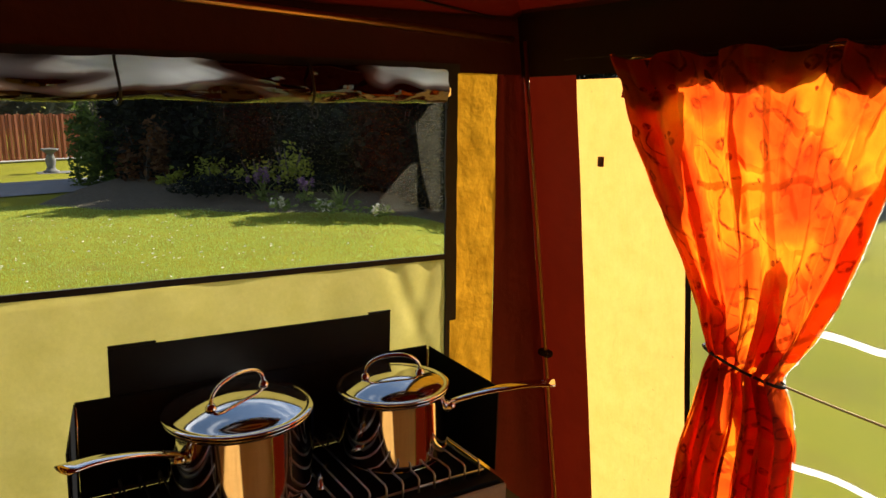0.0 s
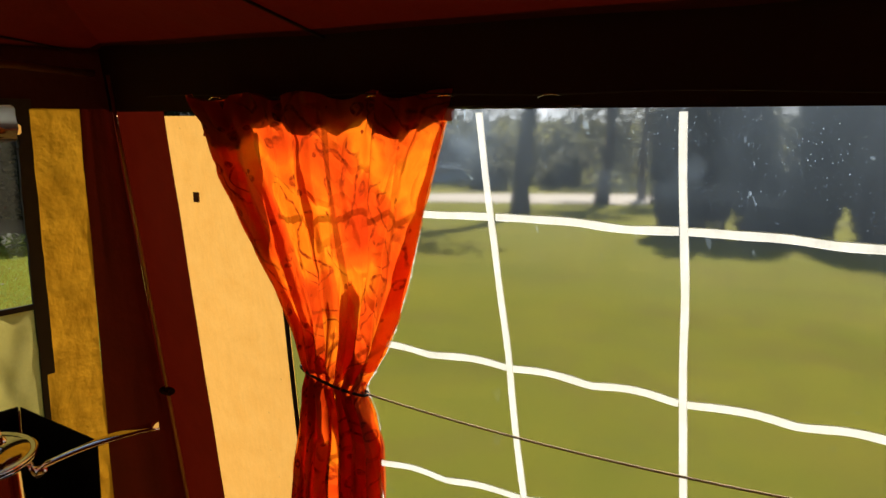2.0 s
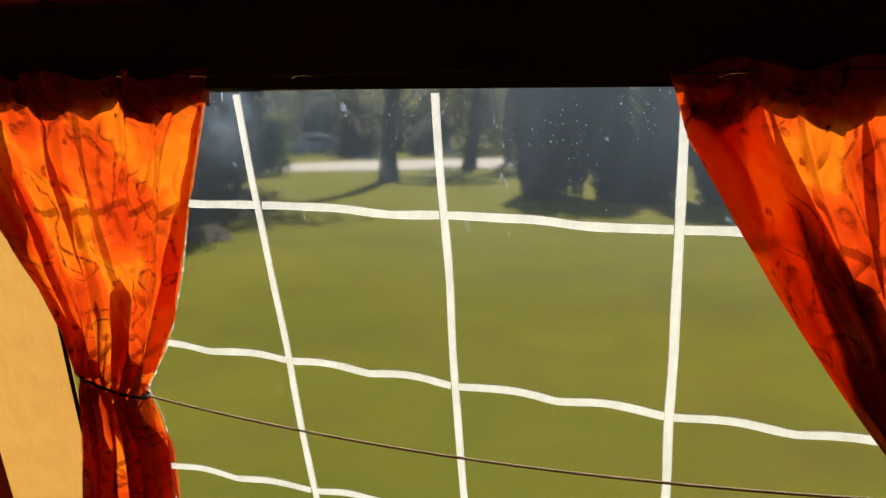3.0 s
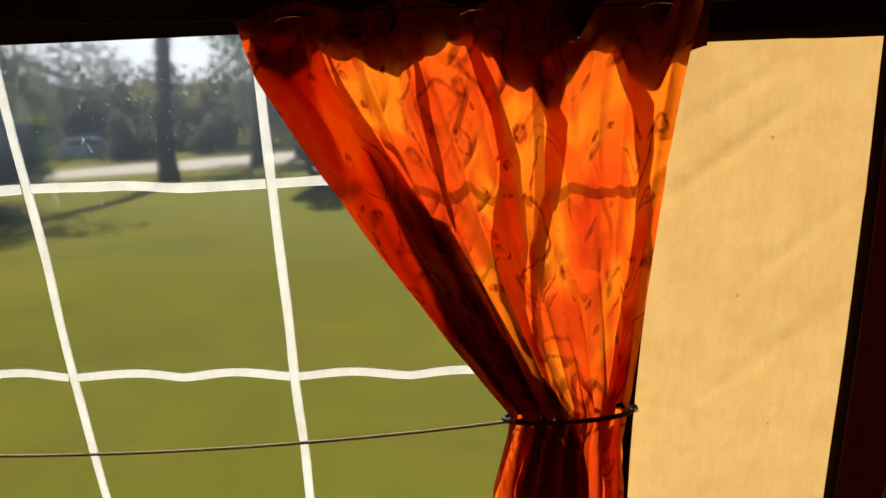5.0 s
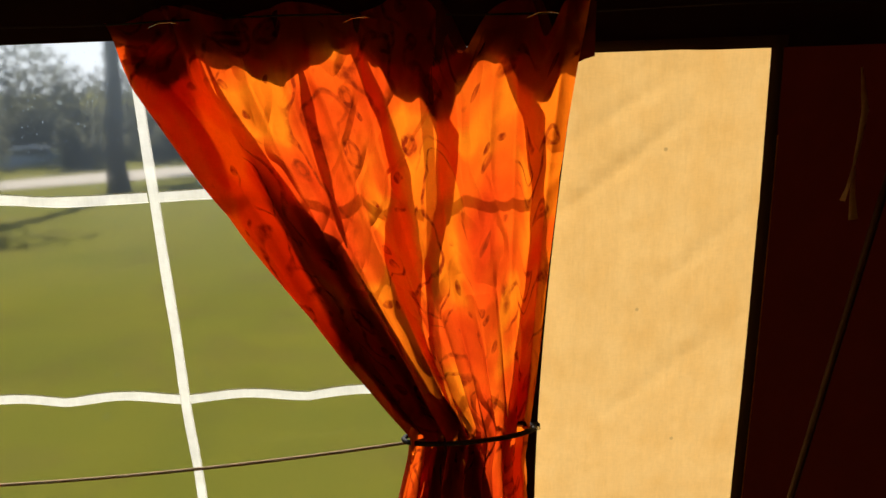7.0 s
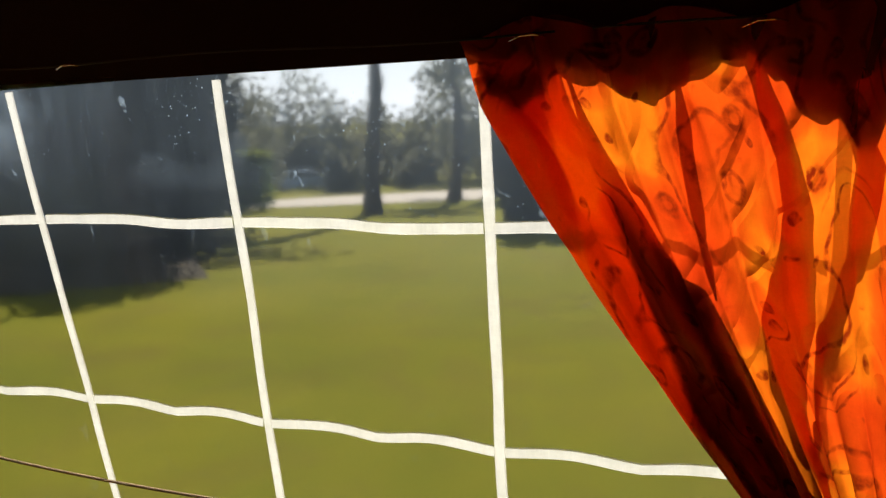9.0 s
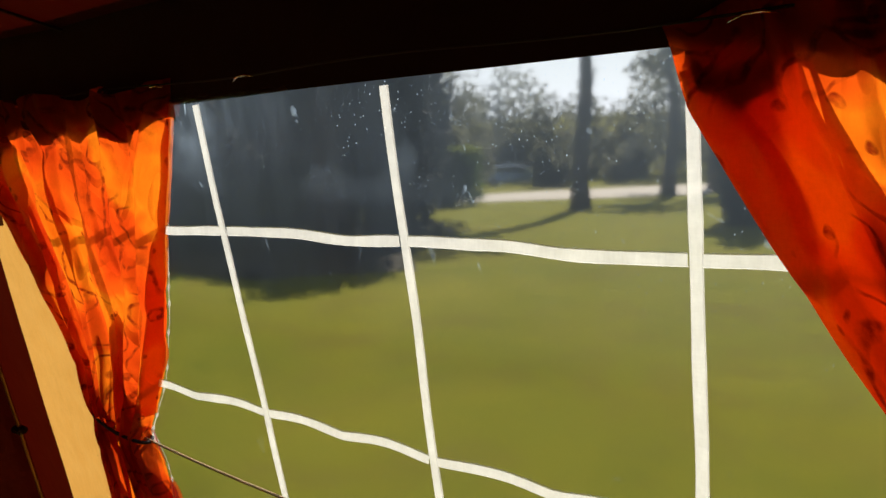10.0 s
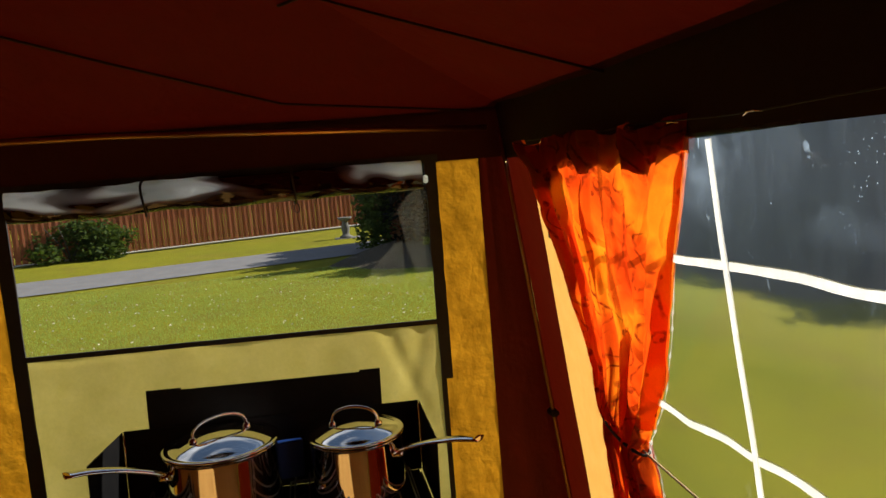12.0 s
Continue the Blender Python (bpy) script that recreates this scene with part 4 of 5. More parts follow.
# rolled-up cover over the north window
def roll_mat():
    """Old vinyl, dark where it lies in many layers; pale tint paints the sky light on and through it."""
    k = Mat("crumpled clear vinyl roll")
    fold = k.noise(13, 2, 0.45, stretch=(0.5, 1, 1.6), distort=0.5)
    nrm = k.bump(fold, 0.9, 0.03)
    where = k.noise(10, 1.5, 0.5, stretch=(0.5, 1, 1.7), distort=0.6)
    sep = k.n("SeparateXYZ")
    k.link(k.co.outputs["Object"], sep.inputs[0])
    # tint made paler towards the right end, as sky shine
    end_shine = k.n("MapRange")
    for key, value in (("From Min", 0.68), ("From Max", 0.82), ("To Min", 0.0), ("To Max", 0.15)):
        end_shine.inputs[key].default_value = value
    k.link(sep.outputs["X"], end_shine.inputs["Value"])
    amount = k.n("Math")
    k.link(where, amount.inputs[0])
    k.link(end_shine.outputs[0], amount.inputs[1])
    # tint made paler along the top, as sky shine
    crest_shine = k.n("MapRange")
    for key, value in (("From Min", 1.572), ("From Max", 1.606), ("To Min", 0.0), ("To Max", 0.14)):
        crest_shine.inputs[key].default_value = value
    k.link(sep.outputs["Z"], crest_shine.inputs["Value"])
    total = k.n("Math")
    k.link(amount.outputs[0], total.inputs[0])
    k.link(crest_shine.outputs[0], total.inputs[1])
    thin = total.outputs[0]
    tint = k.ramp(thin, [(0.545, (0.010, 0.005, 0.003)), (0.615, (0.11, 0.05, 0.02)), (0.67, (0.5, 0.49, 0.48))])
    k.set(tint, 0.08, nrm, None, **{"Specular IOR Level": 0.8})
    tr = k.n("BsdfTranslucent", Color=(0.92, 0.92, 0.92, 1))
    k.link(nrm, tr.inputs["Normal"])
    mx = k.n("MixShader")
    k.link(k.ramp(thin, [(0.55, (0.0, 0.0, 0.0)), (0.62, (0.15, 0.15, 0.15)), (0.67, (0.95, 0.95, 0.95))]), mx.inputs[0])
    k.link(k.bsdf.outputs[0], mx.inputs[1])
    k.link(tr.outputs[0], mx.inputs[2])
    k.link(mx.outputs[0], k.out.inputs["Surface"])
    return k.m


roll = thing("window_cover", "crumpled clear vinyl cover rolled up above the window", "window cover")
rollv, rollf = [], []
RN, RS = 110, 22
for i in range(RN + 1):
    x = 0.112 + 0.752 * i / RN
    sag = 0.004 * math.sin(i * 0.11) + 0.006 * abs(math.sin(math.pi * (x - 0.112) / 0.275))
    for q in range(RS):
        t = 2 * math.pi * q / RS
        wob = 1 + 0.45 * noise.noise(Vector((x * 16, math.cos(t) * 1.3, math.sin(t) * 1.3))) + 0.2 * noise.noise(Vector((x * 45, math.cos(t) * 2, math.sin(t) * 2)))
        rollv.append((x, YA + 0.004 - 0.016 + 0.0135 * wob * math.cos(t), 1.5800 - 0.3 * sag + 0.0285 * (0.8 + 0.2 * wob) * math.sin(t)))
for i in range(RN):
    for q in range(RS):
        r_ = (q + 1) % RS
        rollf.append((i * RS + q, i * RS + r_, (i + 1) * RS + r_, (i + 1) * RS + q))
part("roll", mesh_of(rollv, rollf, True), roll_mat(), roll)
# whitened strip that stands for sky shine on the vinyl's upper edge
M_CLEAR = cloth("sky-lit vinyl edge", (0.5, 0.51, 0.53), (0.6, 0.61, 0.63), (0.95, 0.97, 1.0), share=0.95, gloss=0.2, wrinkle=0.8, slubs=(60, 0.8, 0.1))
part("free_edge", sheet(lambda u, v: (0.115 + 0.748 * u, YA - 0.006 - 0.004 * math.sin(9 * u) - 0.006 * v, 1.6045 - v * (0.014 + 0.010 * noise.noise(Vector((u * 9, 0, 0))) + 0.004 * noise.noise(Vector((u * 30, 1, 0))))), 120, 3), M_CLEAR, roll, "vinyl edge above the roll, made pale for sky shine")
for bx in (0.345, 0.615):
    loop = [(bx + 0.002 * math.sin(t * 2), YA - 0.014 + 0.0195 * math.cos(t), 1.577 + 0.0315 * math.sin(t)) for t in [2 * math.pi * i / 20 for i in range(20)]]
    part("strap", tube(loop, 0.0022, 6, True), M_BLACK, roll, "black tie strap round the roll")
part("loop", tube([(0.617 + 0.0045 * math.cos(t), YA - 0.03, 1.536 + 0.009 * math.sin(t)) for t in [2 * math.pi * i / 16 for i in range(16)]], 0.0011, 6, True), M_BLACK, roll, "small black pull loop")
zipper = thing("zip_pull", "dark metal zip pull hanging at the window edge", "zip pull")
part("slider", box(0.866, 0.876, YA - 0.014, YA - 0.007, 1.562, 1.578, 0.002), M_STEEL, zipper)
part("ring", tube([(0.866 + 0.0055 * math.cos(t), YA - 0.012, 1.549 + 0.0095 * math.sin(t)) for t in [2 * math.pi * i / 18 for i in range(18)]], 0.0014, 6, True), M_ENAMEL, zipper)

# small things along the window wall
patch = thing("patch", "small dark square patch on the cream canvas", "patch")
pz, py = 1.456, 0.962
part("square", box(xb(pz, py) - 0.0065, xb(pz, py) - 0.0030, py - 0.0065, py + 0.0065, pz - 0.0085, pz + 0.0085, 0.0008), plain("dark brown patch", (0.12, 0.04, 0.02), (0.17, 0.06, 0.03), 60, 0.8), patch)
wire = thing("curtain_wire", "thin wire along the header that carries the curtains", "curtain wire")
part("wire", tube([(1.020, 1.02 - 1.72 * i / 40, 1.622 + 0.002 * math.sin(i * 0.7) - 0.016 * i / 40) for i in range(41)], 0.0010, 6), M_BLACK, wire)
# steel slivers that stand for light slits between heading and header
for hy in (0.86, 0.80, 0.66, 0.56, 0.45, 0.31, -0.13, -0.29, -0.44):
    hook = thing("slit_sliver", "small bright sliver standing for a light slit at the header", "hook", (1.018, hy, 1.620 - 0.016 * (1.02 - hy) / 1.72), "curtain hooks")
    part("bend", tube([(0, 0.014, -0.003), (-0.001, 0.005, 0.0005), (-0.001, -0.005, 0.0008), (0, -0.014, -0.001)], 0, 6, taper=[(0.0004, 0.0004), (0.0016, 0.0010), (0.0016, 0.0010), (0.0004, 0.0004)]), M_STEEL, hook)
clip = thing("clip", "small metal clip at the end of the curtain tie", "clip", (xb(1.229) - 0.016, -0.430, 1.229))
part("jaw", box(-0.004, 0.004, -0.008, 0.008, -0.003, 0.003, 0.0012), M_ENAMEL, clip)
part("spring", tube([(-0.005, -0.008, 0), (-0.007, 0, 0.003), (-0.005, 0.009, 0.001)], 0.0012, 6), M_STEEL, clip)
hang = thing("tape_loop", "pale frayed tape loop hanging in the dark corner", "tape", (1.02, -0.7, 1.475))
part("hanger", tube([(0, 0.001, 0.080), (-0.002, -0.004, 0.045), (-0.001, -0.002, 0.018), (0, 0.0, 0.0)], 0, 8, taper=[(0.0010, 0.0006), (0.0030, 0.0012), (0.0022, 0.0012), (0.0012, 0.0008)]), M_CORD, hang)
part("end", tube([(0, 0.0, 0.0), (-0.001, 0.004, -0.020), (-0.002, 0.008, -0.030)], 0, 8, taper=[(0.0009, 0.0008), (0.0022, 0.0010), (0.0034, 0.0010)]), M_CORD, hang)
part("end", tube([(0, -0.001, -0.002), (0.001, -0.002, -0.026), (0.0, -0.004, -0.047)], 0, 8, taper=[(0.0009, 0.0008), (0.0024, 0.0010), (0.0042, 0.0010)]), M_CORD, hang)

# ---- outside ----
def smooth(a, b, x):
    t = min(max((x - a) / (b - a), 0), 1)
    return t * t * (3 - 2 * t)


def ground_z(x, y):
    """Level round the tent and towards the fence; the big lawn falls away to the east."""
    turn = math.degrees(math.atan2(y + 0.2, x - 0.4)) if (x - 0.4) ** 2 + (y + 0.2) ** 2 > 0.01 else 0
    w = 1 - smooth(50, 66, turn) if turn > 0 else 1 - smooth(70, 100, -turn)
    d = max(0.0, x - 1.3)
    return -0.078 * w * (d if d < 70 else 70 + 12 * (1 - math.exp(-(d - 70) / 40))) + 0.0


def grass_mat():
    k = Mat("lawn")
    far = k.noise(0.30, 5, 0.65)
    mid = k.noise(1.1, 6, 0.7)
    fine = k.noise(45, 4, 0.75)
    worn = k.noise(0.75, 6, 0.75, distort=0.6)
    col = k.mix(0.5, k.ramp(far, [(0.3, (0.105, 0.128, 0.012)), (0.7, (0.275, 0.235, 0.020))]), k.ramp(mid, [(0.3, (0.095, 0.130, 0.010)), (0.7, (0.28, 0.245, 0.019))]))
    col = k.mix(0.4, col, k.ramp(fine, [(0.3, (0.10, 0.11, 0.008)), (0.72, (0.28, 0.26, 0.028))]))
    col = k.mix(k.ramp(worn, [(0.50, (0, 0, 0)), (0.68, (0.55, 0.55, 0.55))]), col, (0.16, 0.115, 0.028))
    return k.set(col, 0.95, k.bump(fine, 0.6, 0.04), None, **{"Specular IOR Level": 0.05})


M_LAWN = grass_mat()
gx = np.concatenate([np.linspace(-60, -8, 18), np.linspace(-7, 30, 75), np.linspace(32, 160, 40), [300, 900, 2500]])
gy = np.concatenate([[-2500, -700, -200], np.linspace(-60, -8, 18), np.linspace(-7, 30, 75), np.linspace(32, 160, 30), [300, 900, 2500]])
gx = np.concatenate([[-2500, -700, -200], gx])
gv = [(x, y, ground_z(x, y)) for y in gy for x in gx]
nx = len(gx)
gf = [(j * nx + i, j * nx + i + 1, (j + 1) * nx + i + 1, (j + 1) * nx + i) for j in range(len(gy) - 1) for i in range(nx - 1)]
ground = thing("ground", "mown lawn round the tent", "lawn", kind="structure")
part("turf", mesh_of(gv, gf, True), M_LAWN, ground)

M_ROAD = plain("worn asphalt", (0.115, 0.112, 0.115), (0.175, 0.172, 0.175), 3, 0.9, bump=0.4)
M_GRAVEL = plain("pale gravel", (0.42, 0.37, 0.31), (0.55, 0.49, 0.42), 4, 0.95, bump=0.5)


def strip(rows, lift=0.02):
    """A road from (x, y, half-width) rows, laid on the ground."""
    pts = []
    for (a, b) in zip(rows, rows[1:]):
        for i in range(12):
            pts.append(tuple(a[q] + (b[q] - a[q]) * i / 12 for q in range(3)))
    pts.append(rows[-1])
    verts, faces = [], []
    for i, (x, y, h) in enumerate(pts):
        a, b = pts[max(i - 1, 0)], pts[min(i + 1, len(pts) - 1)]
        d = Vector((b[0] - a[0], b[1] - a[1])).normalized()
        for s in (-1.0, -0.33, 0.33, 1.0):
            px, py = x - d.y * h * s, y + d.x * h * s
            verts.append((px, py, ground_z(px, py) + lift))
        if i:
            for q in range(3):
                k = 4 * i + q
                faces.append((k - 4, k - 3, k + 1, k))
    return mesh_of(verts, faces, True)


road = thing("road", "grey asphalt drive across the lawn", "road", kind="structure")
part("surface", strip([(-40, 11.5, 1.35), (-9, 13.6, 1.3), (-3.9, 14.5, 1.25), (1.0, 15.7, 1.25), (3.4, 16.3, 1.25), (8, 18.5, 1.3), (15, 24, 1.4)]), M_ROAD, road)
track = thing("road", "pale gravel road beyond the trees", "road", kind="structure")
part("surface", strip([(22, 30, 1.5), (27, 19.5, 2.4), (36, 16.6, 5.0), (46, 13, 6.0), (60, 8, 6.5), (95, -6, 5)]), M_GRAVEL, track)

# leaves
def leaf_mat(name, dark, light, through, share=0.35):
    k = Mat(name)
    geo = k.n("NewGeometry")
    col = k.ramp(geo.outputs["Random Per Island"], [(0.0, dark), (1.0, light)])
    k.set(col, 0.7, **{"Specular IOR Level": 0.12})
    tr = k.n("BsdfTranslucent", Color=(*through, 1))
    mx = k.n("MixShader", Fac=share)
    k.link(k.bsdf.outputs[0], mx.inputs[1])
    k.link(tr.outputs[0], mx.inputs[2])
    k.link(mx.outputs[0], k.out.inputs["Surface"])
    return k.m


M_LEAF = leaf_mat("broad leaves", (0.025, 0.045, 0.012), (0.07, 0.10, 0.02), (0.10, 0.16, 0.02))
# shade within the evergreens is put into colours far darker than real leaves
M_SHADELEAF = leaf_mat("shaded conifer sprays", (0.003, 0.0045, 0.003), (0.009, 0.012, 0.006), (0.006, 0.010, 0.003), 0.10)
M_CONIFER = leaf_mat("lit and shaded conifer sprays", (0.003, 0.005, 0.004), (0.030, 0.038, 0.020), (0.02, 0.028, 0.008), 0.15)
M_LIME = leaf_mat("lime leaves", (0.12, 0.15, 0.02), (0.24, 0.26, 0.04), (0.3, 0.34, 0.04))
# greyed, paler leaf colour that carries the haze of distance
M_FARLEAF = leaf_mat("hazed far leaves", (0.045, 0.05, 0.04), (0.11, 0.11, 0.075), (0.2, 0.2, 0.13), 0.45)
M_BARK = plain("rough bark", (0.035, 0.028, 0.022), (0.09, 0.075, 0.06), 6, 0.95, bump=1.0, stretch=(1, 1, 0.2), dist=0.05)


def leaves(blobs, count, size, seed, flat=0.5):
    """Many small four-sided leaves in and on ellipsoids: (x, y, z, rx, ry, rz)."""
    rng = np.random.default_rng(seed)
    vol = np.array([b[3] * b[4] * b[5] for b in blobs]) ** (2 / 3)
    pick = rng.choice(len(blobs), count, p=vol / vol.sum())
    b = np.array(blobs)[pick]
    d = rng.normal(size=(count, 3))
    d /= np.linalg.norm(d, axis=1)[:, None]
    r = rng.uniform(0.45, 1.08, count)[:, None]
    c = b[:, :3] + d * r * b[:, 3:]
    a = rng.normal(size=(count, 3))
    a[:, 2] *= flat
    a /= np.linalg.norm(a, axis=1)[:, None]
    n = rng.normal(size=(count, 3))
    s = np.cross(a, n)
    s /= np.linalg.norm(s, axis=1)[:, None]
    L = size * rng.uniform(0.5, 1.4, count)[:, None]
    W = L * 0.42
    verts = np.stack([c - a * L, c + s * W, c + a * L, c - s * W], 1).reshape(-1, 3)
    me = bpy.data.meshes.new("leaves")
    me.vertices.add(len(verts))
    me.vertices.foreach_set("co", verts.ravel())
    me.loops.add(4 * count)
    me.loops.foreach_set("vertex_index", np.arange(4 * count))
    me.polygons.add(count)
    me.polygons.foreach_set("loop_start", np.arange(0, 4 * count, 4))
    me.update(calc_edges=True)
    return me


def polar(az, d, x0=0.5, y0=-0.2):
    return x0 + d * math.cos(radians(az)), y0 + d * math.sin(radians(az))


def tree(name, label, x, y, trunk_r, height, crown, count, size, mat, lean=0.0, seed=0, crown_from=0.45):
    """A tapered trunk with limbs, and a crown of leaves in clumps."""
    rng = random.Random(seed)
    z0 = ground_z(x, y)
    body = thing(name, label, "tree", (x, y, z0))
    wob = trunk_r * 1.1
    pts = [(lean * (h ** 1.3) + 0.5 * trunk_r * math.sin(9 * h + seed), 0.7 * trunk_r * math.cos(8 * h + seed), h * height - 0.1) for h in [i / 10 for i in range(11)]]
    part("trunk", tube(pts, 0, 10, taper=[trunk_r * (1.5 if i == 0 else 1.12 - 0.09 * i) for i in range(11)]), M_BARK, body)
    part("ivy", leaves([(p[0], p[1], p[2], wob, wob, height * 0.055) for p in pts[1:8]], 1500, 0.09, seed + 7), M_SHADELEAF, body, "dark ivy on the trunk")
    blobs = []
    for i in range(9):
        h = crown_from + (1 - crown_from) * (i + rng.random()) / 9
        k = min(int(h * 10), 9)
        base = Vector(pts[k])
        ang = rng.random() * 6.28
        out = crown * (0.35 + 0.6 * rng.random()) * (1.1 - 0.5 * abs(h - 0.65))
        tip = base + Vector((math.cos(ang) * out, math.sin(ang) * out, height * 0.12 * rng.random()))
        mid = base.lerp(tip, 0.5) + Vector((0, 0, 0.03 * height))
        part("limb", tube([base, mid, tip], 0, 6, taper=[trunk_r * 0.35, trunk_r * 0.2, trunk_r * 0.06]), M_BARK, body)
        s = crown * (0.32 + 0.3 * rng.random())
        blobs += [(*tip, s, s, s * 0.7), (*mid, s * 0.7, s * 0.7, s * 0.5)]
    part("crown", leaves(blobs, count, size, seed), mat, body)
    return body


def bush(name, label, x, y, rx, ry, h, count, size, mat, seed, category="bush"):
    rng = random.Random(seed)
    z0 = ground_z(x, y)
    body = thing(name, label, category, (x, y, z0))
    blobs = []
    for i in range(12):
        t = rng.random() * 6.28
        q = rng.random() ** 0.5 * 0.7
        bz = rng.uniform(0.15, 0.72) * h * (1 - 0.45 * q)
        blobs.append((rx * q * math.cos(t), ry * q * math.sin(t), bz, rx * rng.uniform(0.3, 0.5), ry * rng.uniform(0.3, 0.5), h * rng.uniform(0.2, 0.32)))
    for i in range(5):
        t = rng.random() * 6.28
        e = (0.5 * rx * math.cos(t), 0.5 * ry * math.sin(t), h * 0.7)
        part("stem", tube([(0, 0, -0.05), (e[0] * 0.4, e[1] * 0.4, h * 0.35), e], 0, 6, taper=[0.03, 0.022, 0.008]), M_BARK, body)
    part("foliage", leaves(blobs, count, size, seed), mat, body)
    return body


# towards the fence
M_FENCE = plain("red-brown fence boards", (0.20, 0.055, 0.020), (0.34, 0.10, 0.035), 5, 0.85, bump=0.5, stretch=(1, 1, 0.15))
fence = thing("fence", "red-brown close-boarded garden fence", "fence")
FP = [(-16.0, 15.4), (-9.0, 18.6), (-4.3, 20.7), (-1.7, 21.7), (2.0, 23.1), (9.0, 25.6), (16, 28.0)]
fl = [0]
for a, b in zip(FP, FP[1:]):
    fl.append(fl[-1] + math.hypot(b[0] - a[0], b[1] - a[1]))


def fence_at(s):
    for i in range(len(FP) - 1):
        if s <= fl[i + 1]:
            t = (s - fl[i]) / (fl[i + 1] - fl[i])
            a, b = FP[i], FP[i + 1]
            return a[0] + (b[0] - a[0]) * t, a[1] + (b[1] - a[1]) * t, math.degrees(math.atan2(b[1] - a[1], b[0] - a[0]))
    return (*FP[-1], 0)


FENCE_H = 1.30
def board_mesh(half):
    bm = box(-half, half, -0.011, 0.011, 0.05, FENCE_H, 0.004)
    me = bpy.data.meshes.new("board")
    bm.to_mesh(me)
    bm.free()
    me.materials.append(M_FENCE)
    return me


narrow, wide = board_mesh(0.035), board_mesh(0.115)
s, k = 0.3, 0
while s < fl[-1] - 0.2:
    x, y, a = fence_at(s)
    fine = 7.0 < s < 23.0
    ob = new("board", narrow if fine else wide)
    ob.parent = fence
    ob.matrix_basis = pose(x, y - 0.02 * (k % 2), ground_z(x, y) + 0.02 * math.sin(k * 1.7), 0, 0.4 * math.sin(k * 5.1), a + 4 * math.sin(k * 2.3))
    s += 0.078 + 0.005 * math.sin(k * 3.1) if fine else 0.24
    k += 1
for hz in (0.3, 1.05):
    part("rail", tube([(fence_at(d)[0], fence_at(d)[1] + 0.045, hz + ground_z(*fence_at(d)[:2])) for d in np.linspace(0.2, fl[-1] - 0.3, 30)], 0, 4, taper=[(0.03, 0.03)] * 30), M_FENCE, fence)
for d in np.arange(0.4, fl[-1], 2.4):
    x, y, a = fence_at(d)
    p = part("post", box(-0.05, 0.05, 0.06, 0.16, -0.1, FENCE_H + 0.03, 0.006), M_FENCE, fence)
    p.matrix_basis = pose(x, y, ground_z(x, y), 0, 0, a)
part("plinth", tube([(fence_at(d)[0], fence_at(d)[1] - 0.02, 0.05 + ground_z(*fence_at(d)[:2])) for d in np.linspace(0.2, fl[-1] - 0.3, 30)], 0, 4, taper=[(0.05, 0.03)] * 30), plain("pale concrete", (0.35, 0.33, 0.3), (0.45, 0.43, 0.4), 6, 0.9), fence, "pale concrete gravel board")

bx, by = 1.82, 19.15
M_STONE = plain("weathered stone", (0.08, 0.078, 0.072), (0.17, 0.165, 0.15), 9, 0.9, bump=0.6)
bath = thing("bird_bath", "weathered grey stone bird bath on the lawn", "bird bath", (bx, by, ground_z(bx, by)))
part("pedestal", lathe([(0.0, 0.0), (0.17, 0.0), (0.17, 0.05), (0.12, 0.07), (0.085, 0.13), (0.115, 0.26), (0.09, 0.38), (0.075, 0.43), (0.11, 0.48)], 20), M_STONE, bath)
part("bowl", lathe([(0.0, 0.47), (0.11, 0.48), (0.17, 0.51), (0.195, 0.56), (0.18, 0.56), (0.14, 0.53), (0.0, 0.52)], 24), M_STONE, bath)
part("paving", box(-0.3, 0.42, -0.3, 0.3, -0.02, 0.012, 0.004), M_STONE, bath)

bush("bush", "broad green shrub in front of the fence", -5.3, 20.1, 1.5, 0.9, 1.35, 5200, 0.075, M_LEAF, 11)
bush("bush", "dark red-green shrub at the end of the bed", 2.45, 15.3, 0.75, 0.8, 2.6, 5200, 0.075, M_LEAF, 12)
M_REDLEAF = leaf_mat("reddish leaves", (0.03, 0.018, 0.008), (0.09, 0.05, 0.02), (0.18, 0.06, 0.015))
bush("bush", "thin reddish shrub with lit leaf edges", 2.9, 14.2, 0.65, 0.6, 1.7, 1700, 0.07, M_REDLEAF, 13)
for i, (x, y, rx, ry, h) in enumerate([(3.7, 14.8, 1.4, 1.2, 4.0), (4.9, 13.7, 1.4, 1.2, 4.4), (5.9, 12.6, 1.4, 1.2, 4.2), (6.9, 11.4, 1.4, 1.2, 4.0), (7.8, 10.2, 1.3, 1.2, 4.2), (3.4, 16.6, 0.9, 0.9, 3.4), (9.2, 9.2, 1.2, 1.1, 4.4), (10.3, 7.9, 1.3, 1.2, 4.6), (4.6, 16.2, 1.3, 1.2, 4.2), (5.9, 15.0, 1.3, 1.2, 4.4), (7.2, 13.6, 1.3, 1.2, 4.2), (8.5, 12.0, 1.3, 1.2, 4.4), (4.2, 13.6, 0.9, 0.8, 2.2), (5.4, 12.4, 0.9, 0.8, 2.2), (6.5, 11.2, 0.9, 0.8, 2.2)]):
    bush("conifer_shrub", "tall dark evergreen shrub behind the flower bed", x, y, rx, ry, h, 11000, 0.10, M_SHADELEAF, 20 + i, "shrub")
